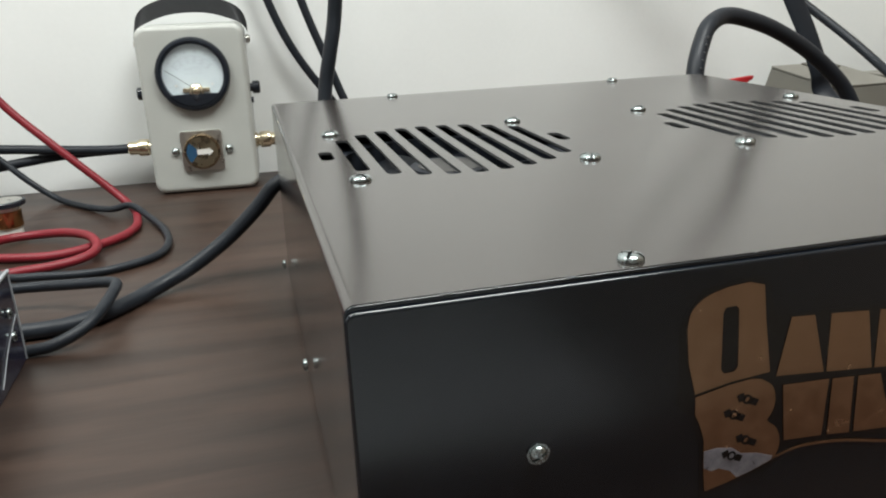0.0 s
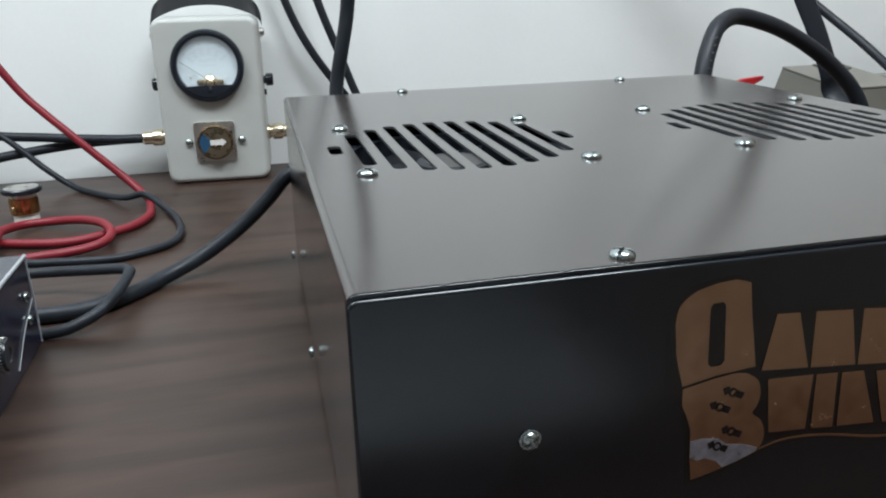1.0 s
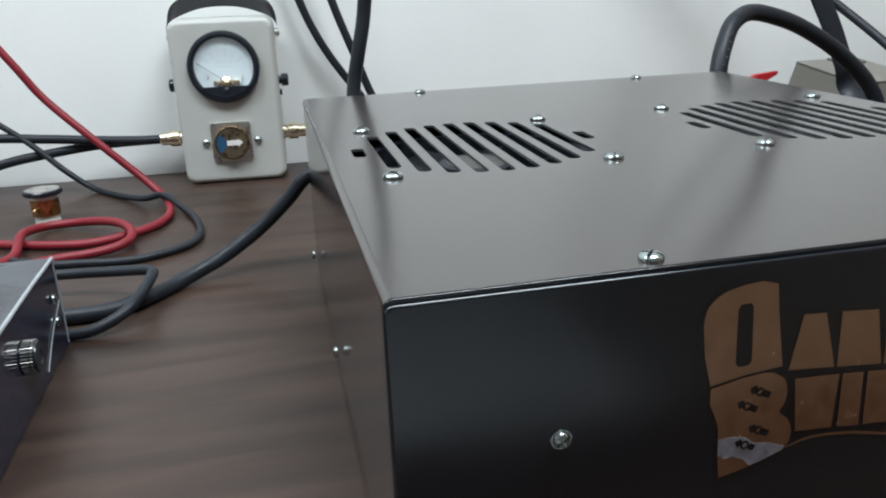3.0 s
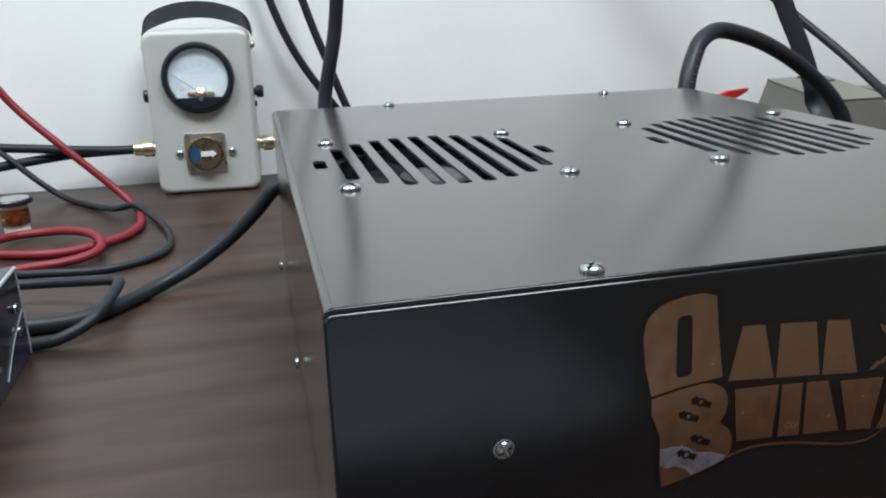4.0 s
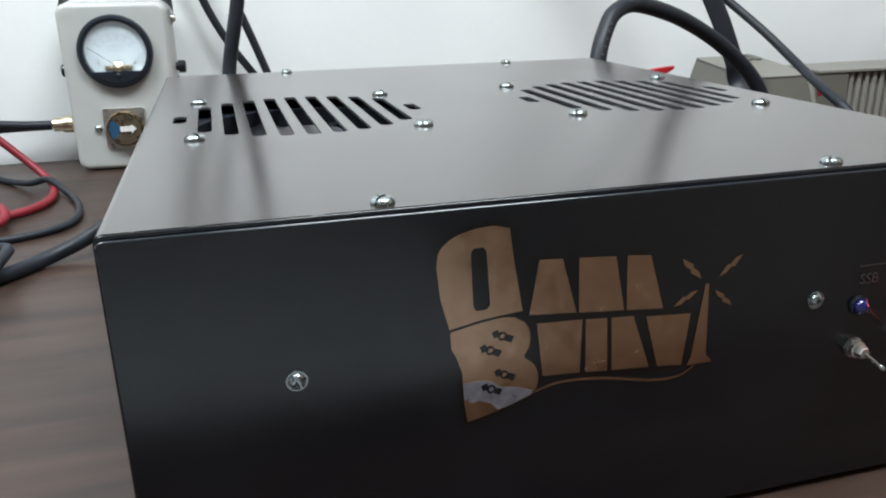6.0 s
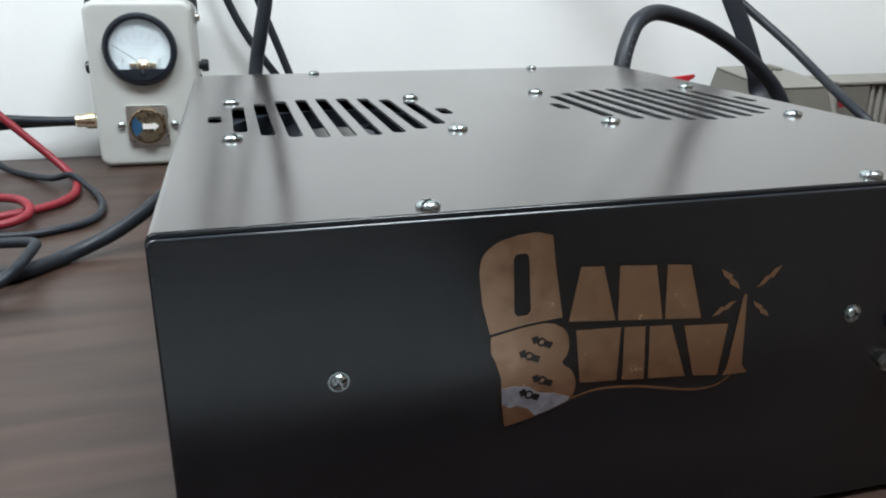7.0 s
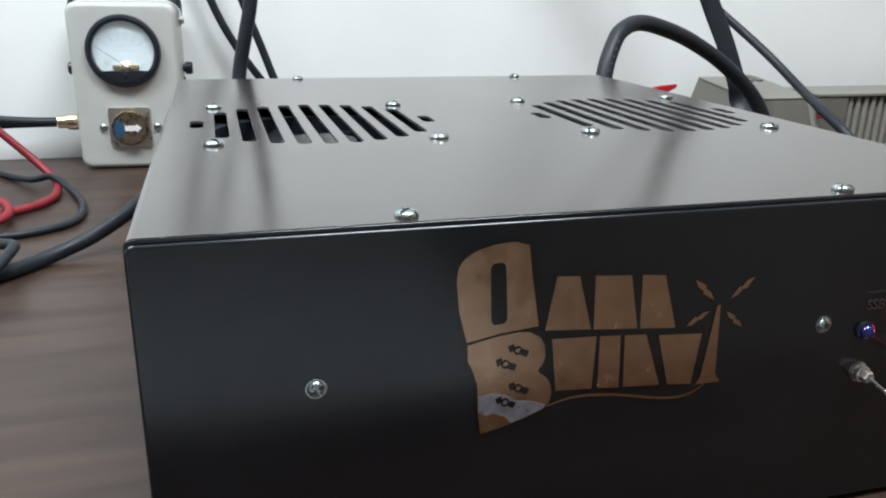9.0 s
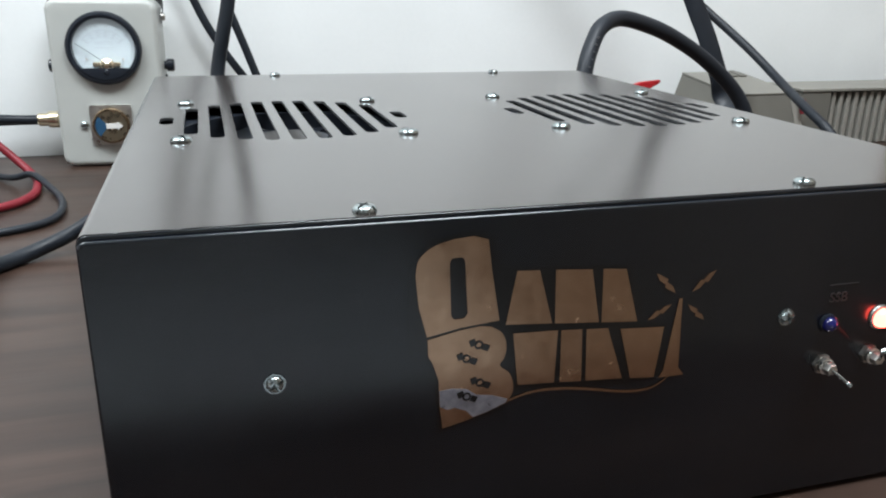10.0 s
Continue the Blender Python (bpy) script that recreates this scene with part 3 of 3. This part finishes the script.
part("lettering", txt, None, dial, "grey printed letters", at=pose(0.0005, -0.0005, 0.0062, 90, 0, 0))
part("small_print", block(-0.011, 0.013, -0.0005, -0.0004, 0.0004, 0.0010), M_INK, dial)
glass = part("dial_glass", lathe([(0, 0.0072), (0.0368, 0.0072), (0.0368, 0.0062), (0, 0.0062)], 48, FACE), M_GLASS, dial)
glass.visible_shadow = False

EX, EZ = -0.0012, 0.0495
socket = part("socket_plate", plate(rounded(-0.0258, 0.0258, -0.0258, 0.0258, 0.003), [], 0.003, Matrix.Translation((0, -0.0025, 0)) @ FACE), M_NICKEL, meter, "worn nickel square socket plate", at=pose(EX, 0, EZ))
part("element_ring", lathe([(0.0228, 0), (0.0228, 0.007), (0.0215, 0.0085), (0.0198, 0.0085), (0.0198, 0.0070)], 40, FACE), M_BRONZE, socket, at=pose(0, -0.002, 0))
part("element_face", lathe([(0, 0.0076), (0.0199, 0.0076), (0.0199, 0.007)], 40, FACE), M_ELEMENT, socket, at=pose(0, -0.002, 0))
part("arrow_label", plate([(-0.006, -0.0034), (-0.006, 0.0034), (0.008, 0.0034), (0.008, 0.0055), (0.0145, 0.0), (0.008, -0.0055), (0.008, -0.0034)], [], 0.0003, Matrix.Translation((0, -0.0099, 0)) @ FACE), M_WHITE, socket, "white arrow on element face")
seg_ = [(0.0195 * math.cos(radians(a)), 0.0195 * math.sin(radians(a))) for a in range(140, 226, 6)]
part("blue_label", plate(seg_ + [(-0.0055, -0.003), (-0.0055, 0.003)], [], 0.0003, Matrix.Translation((0, -0.0098, 0)) @ FACE), M_BLUE, socket, "blue band on element face")
for x in (-0.0345, 0.0325):
    part("face_screw", lathe([(0.0052, 0), (0.0050, 0.0018), (0.0036, 0.0034), (0.0014, 0.0040), (0, 0.0041)], 24, FACE), M_CHROME, meter, at=pose(x, 0, 0.0500))
for s in (-1, 1):
    con = part("connector", lathe([(0.0100, 0), (0.0100, 0.004), (0.0084, 0.0045), (0.0084, 0.007), (0.0104, 0.0074), (0.0110, 0.009), (0.0110, 0.019), (0.0102, 0.021), (0.0086, 0.0215), (0.0086, 0.0325), (0.0070, 0.034), (0, 0.034)], 28),
               M_BRASS, meter, "brass coaxial connector", at=pose(s * MW / 2 - s * 0.001, 0.04, 0.0515, 0, s * 90, 0))
    part("knob", lathe([(0.0055, 0), (0.0055, 0.004), (0.0085, 0.0045), (0.0085, 0.0125), (0.0070, 0.014), (0, 0.014)], 14), M_BEZEL, meter, "black side knob", at=pose(s * MW / 2 - s * 0.001, 0.052, 0.1205, 0, s * 90, 0))
    part("strap_screw", lathe([(0.0056, 0), (0.0056, 0.003), (0.004, 0.0055), (0, 0.006)], 16), M_NICKEL, meter, at=pose(s * MW / 2 + s * 0.0015, 0.045, 0.184, 0, s * 90, 0))
part("side_stud", lathe([(0.004, 0), (0.004, 0.004), (0, 0.004)], 12), M_BEZEL, meter, at=pose(MW / 2 - 0.001, 0.052, 0.104, 0, 90, 0))
strap = bmesh.new()
line = smooth_line([(-MW / 2 - 0.002, 0, 0.176), (-MW / 2 - 0.0045, 0, 0.200), (-MW / 2 + 0.006, 0, 0.216), (-0.030, 0, 0.2275), (0.0, 0, 0.2305), (0.030, 0, 0.2275), (MW / 2 - 0.006, 0, 0.216), (MW / 2 + 0.0045, 0, 0.200), (MW / 2 + 0.002, 0, 0.176)], 0.004)
rows_ = []
for p in line:
    # the strap has flopped back, so that its breadth stands up in the middle
    lean = radians(72 * max(0.0, min(1.0, (p.z - 0.186) / 0.035)))
    rows_.append([strap.verts.new((p.x, 0.045 + w * math.cos(lean), p.z + w * math.sin(lean))) for w in (-0.011, -0.005, 0.005, 0.011)])
for a, b in zip(rows_, rows_[1:]):
    for j in range(3):
        strap.faces.new((a[j], a[j + 1], b[j + 1], b[j]))
bmesh.ops.solidify(strap, geom=strap.faces[:], thickness=0.0026)
part("strap", strap, M_STRAP, meter, "black leather carrying strap")

# ---- radio in clear film ----
radio = thing("radio", pose(-0.1925, 0.363, DESK), "dark radio transceiver still wrapped in clear film", "radio")
part("body", block(-0.17, -0.0006, -0.215, 0.0, 0.0, 0.0690, 0.002), M_RADIO, radio, "film-covered dark side")
part("top_film", block(-0.1695, -0.0010, -0.2145, -0.0005, 0.0688, 0.0702, 0.0005), M_RADIOTOP, radio, "creased clear film over the top")
part("film_seam", tube([(-0.0006, 0.0, 0.0695), (-0.0004, -0.06, 0.0702), (-0.0006, -0.13, 0.0693), (-0.0006, -0.212, 0.0698)], 0.0014, 8), M_FILMEDGE, radio, "pale folded film edge")
part("film_corner", tube([(-0.0008, -0.0004, 0.0695), (-0.0003, 0.0, 0.035), (-0.0008, -0.0002, 0.0015)], 0.0007, 8), M_FILMEDGE, radio)
part("film_crease", tube([(-0.0002, -0.004, 0.038), (0.0002, -0.036, 0.026), (-0.0002, -0.062, 0.008)], 0.0004, 6), M_FILMEDGE, radio)
for y, z in ((-0.021, 0.0455), (-0.022, 0.0285)):
    part("side_screw", SMALL, None, radio, at=pose(0.0, y, z, 0, 90, 0) @ pose(0, 0, 0, 0, 0, 10))
knob = part("thumb_knob", lathe([(0.0065, 0), (0.0065, 0.006), (0.0105, 0.0065), (0.0105, 0.0145), (0.0097, 0.016), (0.005, 0.0163), (0.0045, 0.0155), (0, 0.0155)], 36), M_BEZEL, radio, "black knurled bracket knob", at=pose(-0.007, -0.101, 0.038, 0, 90, 0))
rib = mesh_of("rib", block(-0.0006, 0.0006, -0.0005, 0.0005, 0.0072, 0.0142, 0.0002, 1), M_NICKEL)
for k in range(30):
    a = 2 * math.pi * k / 30
    part("rib", rib, None, knob, at=pose(0.0106 * math.cos(a), 0.0106 * math.sin(a), 0, 0, 0, math.degrees(a)))

# ---- plug-in element standing on the desk ----
slug = thing("meter_element", pose(-0.286, 0.719, DESK), "brass plug-in wattmeter element standing on the desk", "meter element")
part("foot", lathe([(0, 0), (0.0130, 0), (0.0135, 0.0008), (0.0135, 0.0105), (0, 0.0105)], 28), M_WHITE, slug, "white insulating foot")
part("barrel", lathe([(0, 0.0105), (0.0148, 0.0105), (0.0154, 0.011), (0.0154, 0.0290), (0.0146, 0.0295), (0, 0.0295)], 36), M_COPPER, slug, "polished brass barrel")
part("collar", lathe([(0.0140, 0.0290), (0.0140, 0.035)], 32), M_NICKEL, slug)
part("cap", lathe([(0, 0.0345), (0.0200, 0.0345), (0.0212, 0.0355), (0.0212, 0.0395), (0.0203, 0.0405), (0.0180, 0.0405)], 40), M_BEZEL, slug, "black knurled cap")
part("cap_face", lathe([(0.0181, 0.0404), (0.0175, 0.0400), (0, 0.0400)], 36), M_NICKEL, slug, "pale metal cap face")
part("catch", lathe([(0.0022, 0), (0.0020, 0.0012), (0, 0.0016)], 12), M_BRASS, slug, at=pose(-0.009, -0.0122, 0.018, 90, 0, -36))

# ---- cables on the desk ----
C = DESK
cable("red_cable", [(-0.36, 0.80, 0.243), (-0.312, 0.800, 0.168), (-0.284, 0.800, 0.124), (-0.235, 0.790, 0.073), (-0.184, 0.782, 0.021), (-0.160, 0.759, C + 0.0075), (-0.151, 0.716, C + 0.0050), (-0.150, 0.679, C + 0.0050), (-0.163, 0.644, C + 0.0050),
                    (-0.193, 0.617, C + 0.0050), (-0.217, 0.605, C + 0.0050), (-0.241, 0.606, C + 0.0050), (-0.280, 0.618, C + 0.0050), (-0.320, 0.636, C + 0.0050), (-0.360, 0.671, C + 0.0050)], 0.0047, M_RED, "red rubber test lead lying on the desk")
cable("red_cable", [(-0.300, 0.560, C + 0.0052), (-0.288, 0.584, C + 0.0055), (-0.290, 0.623, C + 0.014), (-0.288, 0.653, C + 0.011), (-0.276, 0.676, C + 0.008), (-0.246, 0.678, C + 0.0085), (-0.214, 0.657, C + 0.0130), (-0.189, 0.629, C + 0.0150), (-0.178, 0.606, C + 0.0110), (-0.181, 0.588, C + 0.008),
                    (-0.195, 0.576, C + 0.006), (-0.218, 0.567, C + 0.0052), (-0.250, 0.560, C + 0.0052), (-0.300, 0.531, C + 0.0052)], 0.0047, M_RED, "red rubber cable coiled in a loop on the desk")
cable("black_lead", [(-0.40, 0.885, 0.112), (-0.351, 0.880, 0.075), (-0.321, 0.870, 0.051), (-0.290, 0.860, 0.022), (-0.259, 0.850, C + 0.006), (-0.219, 0.802, C + 0.0042), (-0.184, 0.760, C + 0.0085), (-0.160, 0.744, C + 0.0150), (-0.138, 0.714, C + 0.007), (-0.120, 0.670, C + 0.004), (-0.111, 0.624, C + 0.004),
                     (-0.112, 0.589, C + 0.004), (-0.122, 0.566, C + 0.004), (-0.140, 0.551, C + 0.004), (-0.165, 0.539, C + 0.004), (-0.192, 0.539, C + 0.004), (-0.222, 0.545, C + 0.004), (-0.247, 0.550, C + 0.004), (-0.302, 0.582, C + 0.004)], 0.0040, M_RUBBER, "thin black test lead curling over the desk")
cable("power_cable", [(0.060, 0.464, 0.088), (0.045, 0.474, 0.091), (0.022, 0.480, 0.089), (0.0, 0.479, 0.079), (-0.016, 0.482, 0.061), (-0.038, 0.484, 0.040), (-0.060, 0.482, 0.024), (-0.082, 0.477, 0.0115), (-0.102, 0.468, 0.0045),
                     (-0.121, 0.452, C + 0.0067), (-0.137, 0.431, C + 0.0067), (-0.153, 0.416, C + 0.0067), (-0.169, 0.406, C + 0.0067), (-0.186, 0.402, C + 0.0067), (-0.22, 0.402, C + 0.0067), (-0.30, 0.400, C + 0.0067)], 0.0067, M_RUBBER, "thick black power cord leaving the amplifier's back for the desk")
cable("radio_lead", [(-0.295, 0.479, C + 0.018), (-0.216, 0.469, C + 0.020), (-0.176, 0.455, C + 0.023), (-0.147, 0.442, C + 0.026), (-0.137, 0.434, C + 0.027), (-0.136, 0.423, C + 0.0265), (-0.142, 0.401, C + 0.021), (-0.152, 0.381, C + 0.0145),
                     (-0.170, 0.370, C + 0.008), (-0.190, 0.367, C + 0.0052), (-0.235, 0.369, C + 0.0052)], 0.0046, M_RUBBER, "black radio lead looping above the desk")
cable("coaxial_cable", [(-0.170, 0.884, 0.0515), (-0.200, 0.883, 0.0525), (-0.255, 0.880, 0.0575), (-0.310, 0.88, 0.063), (-0.40, 0.88, 0.069), (-0.55, 0.88, 0.06)], 0.0060, M_RUBBER, "black coaxial cable plugged into the wattmeter")
cable("coaxial_cable", [(-0.15, 0.912, 0.046), (-0.198, 0.902, 0.048), (-0.254, 0.892, 0.048), (-0.317, 0.88, 0.043), (-0.365, 0.875, 0.036), (-0.43, 0.87, 0.018), (-0.50, 0.86, C + 0.006)], 0.0062, M_RUBBER, "black coaxial cable sagging beside the white wall")
cable("coaxial_cable", [(0.018, 0.873, 0.0515), (0.050, 0.868, 0.0515), (0.10, 0.85, 0.040), (0.20, 0.80, 0.010), (0.30, 0.76, C + 0.006)], 0.0052, M_RUBBER, "black coaxial cable leaving the wattmeter behind the amplifier")

# ---- cables behind the amplifier ----
cable("coaxial_cable", [(0.050, 0.500, 0.03), (0.054, 0.535, 0.10), (0.0585, 0.55, 0.147), (0.066, 0.551, 0.183), (0.073, 0.552, 0.215), (0.078, 0.552, 0.26), (0.083, 0.57, 0.33), (0.080, 0.62, 0.45), (0.070, 0.70, 0.60), (0.062, 0.76, 0.75)], 0.0068, M_RUBBER, "thick black cable rising behind the amplifier")
cable("coaxial_cable", [(0.13, 0.90, 0.06), (0.10, 0.905, 0.10), (0.066, 0.905, 0.150), (0.041, 0.905, 0.200), (0.020, 0.905, 0.262), (-0.003, 0.905, 0.35), (-0.022, 0.905, 0.48), (-0.03, 0.905, 0.75)], 0.0056, M_RUBBER, "black cable hanging along the white wall")
cable("coaxial_cable", [(0.145, 0.885, 0.05), (0.122, 0.885, 0.090), (0.100, 0.885, 0.150), (0.080, 0.885, 0.205), (0.062, 0.885, 0.265), (0.04, 0.885, 0.35), (0.022, 0.885, 0.48), (0.015, 0.885, 0.75)], 0.0056, M_RUBBER, "black cable hanging along the white wall")
heavy = cable("heavy_cable", [(0.439, 0.515, 0.03), (0.445, 0.530, 0.09), (0.454, 0.545, 0.144), (0.470, 0.561, 0.174), (0.486, 0.573, 0.19), (0.517, 0.592, 0.1975), (0.555, 0.603, 0.1915), (0.606, 0.616, 0.175), (0.669, 0.630, 0.1435), (0.723, 0.636, 0.102), (0.750, 0.636, 0.06), (0.762, 0.636, 0.02)], 0.0094, M_RUBBER,
              "heavy black cable arching up behind the amplifier")
# worn white printing along the heavy cable
for k in range(5):
    part("print_mark", block(-0.0010, 0.0010, -0.0003, 0.0003, -0.0028, 0.0028), M_MARK, heavy, "worn white print",
         at=pose(0.0155 + 0.0040 * k, 0.0221 + 0.0038 * k, 0.1165 + 0.0078 * k, 28, 24 + 4 * k, 0))
cable("flat_cable", [(0.47, 0.78, 0.75), (0.515, 0.765, 0.62), (0.565, 0.755, 0.52), (0.613, 0.748, 0.432), (0.637, 0.746, 0.398), (0.656, 0.745, 0.358), (0.673, 0.745, 0.295), (0.709, 0.735, 0.2155), (0.732, 0.725, 0.165), (0.751, 0.716, 0.115), (0.767, 0.711, 0.0745), (0.785, 0.60, 0.02)], 0.0145, M_RUBBER, "broad flat black cable hanging behind the amplifier", flat=0.3)
cable("black_lead", [(0.50, 0.80, 0.48), (0.58, 0.80, 0.37), (0.660, 0.80, 0.285), (0.715, 0.80, 0.242), (0.763, 0.79, 0.2055), (0.801, 0.725, 0.152), (0.813, 0.66, 0.111), (0.790, 0.58, 0.089), (0.790, 0.53, 0.065), (0.81, 0.50, 0.02)], 0.0060, M_RUBBER, "thin black lead running down across the wall")

# ---- devices behind, on the right of the amplifier ----
psu = thing("power_supply", pose(0.801, 0.740, DESK, 0, 0, 1), "beige-grey metal power supply with flared sides and pale lid", "power supply")
PU, PV, ZF, ZB = 0.108, 0.140, 0.088, 0.105     # breadth and depth of the top, its height in front and behind


def flared(u0, u1, v0, v1, low, high, flare):
    """A box whose top slopes up to the back, its foot wider than its top on three sides."""
    bm = bmesh.new()
    a, b, c = flare
    foot = [bm.verts.new(p) for p in ((u0 - a, v0 - b, 0), (u1 + c, v0 - b, 0), (u1 + c, v1, 0), (u0 - a, v1, 0))]
    top_ = [bm.verts.new(p) for p in ((u0, v0, low), (u1, v0, low), (u1, v1, high), (u0, v1, high))]
    bm.faces.new(foot[::-1])
    bm.faces.new(top_)
    for i in range(4):
        bm.faces.new((foot[i], foot[(i + 1) % 4], top_[(i + 1) % 4], top_[i]))
    bmesh.ops.bevel(bm, geom=bm.edges[:], offset=0.0015, segments=2, affect="EDGES")
    return bm


part("case", flared(0, PU, 0, PV, ZF, ZB, (0.035, 0.02, 0.022)), M_PSU, psu)
slope = Matrix.Translation((0, 0, ZF)) @ Matrix.Rotation(math.atan2(ZB - ZF, PV), 4, "X")
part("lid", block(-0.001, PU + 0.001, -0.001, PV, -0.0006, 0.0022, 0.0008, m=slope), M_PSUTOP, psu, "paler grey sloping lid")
for k in range(3):
    part("lid_rib", block(0.050 + 0.017 * k, 0.062 + 0.017 * k, 0.10, 0.135, 0.002, 0.0055, 0.0016, m=slope), M_PSU, psu)
bm = bmesh.new()
for u, v, z in ((PU - 0.010, -0.0012, ZF), (PU + 0.010, -0.0212, 0.0)):
    for du, dv in ((0, 0), (0.0125, 0), (0.0125, 0.004), (0, 0.004)):
        bm.verts.new((u + du, v + dv, z))
bm.verts.ensure_lookup_table()
for q in ((0, 1, 5, 4), (1, 2, 6, 5), (2, 3, 7, 6), (3, 0, 4, 7), (0, 3, 2, 1), (4, 5, 6, 7)):
    bm.faces.new([bm.verts[i] for i in q])
part("end_flange", bm, M_FIN, psu, "pale slanting end flange")
part("red_terminal", lathe([(0, 0), (0.0045, 0.0005), (0.0045, 0.016), (0.0034, 0.022), (0, 0.022)], 14), M_RED, psu, "red binding post", at=pose(0.115, -0.012, 0.081, 170, 0, 0))

sink = thing("heat_sink", pose(0.945, 0.768, DESK), "beige-grey finned aluminium heat sink on the desk", "heat sink")
part("base", block(0.0, 0.325, 0.006, 0.09, 0.0, 0.087, 0.002), M_PSU, sink)
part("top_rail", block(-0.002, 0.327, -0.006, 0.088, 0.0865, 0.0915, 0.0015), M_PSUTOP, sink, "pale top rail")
part("plain_end", block(0.0, 0.055, -0.004, 0.0065, 0.0, 0.0865, 0.002), M_PSU, sink)
fin = mesh_of("fin", block(-0.0038, 0.0038, -0.001, 0.010, 0.001, 0.0850, 0.0016), M_FIN)
for k in range(18):
    part("fin", fin, None, sink, at=pose(0.064 + k * 0.0148, 0, 0))

clamp = thing("battery_clamp", pose(0.649, 0.800, DESK), "red plastic clamp leaning behind the amplifier", "clamp")
grip = plate([(-0.006, 0.002), (-0.012, 0.084), (-0.004, 0.0925), (0.026, 0.1025), (0.0600, 0.1055), (0.0570, 0.1005), (0.042, 0.0930), (0.008, 0.086), (0.008, 0.002)], [], 0.010, Matrix.Translation((0, -0.005, 0)) @ FACE)
bmesh.ops.bevel(grip, geom=[e for e in grip.edges if e.calc_face_angle(0) > 1.2], offset=0.0012, segments=2, affect="EDGES")
part("handle", grip, M_REDPLASTIC, clamp, "red plastic handle")
part("jaw", block(-0.012, 0.006, -0.006, 0.006, 0.0, 0.012, 0.002), M_NICKEL, clamp)
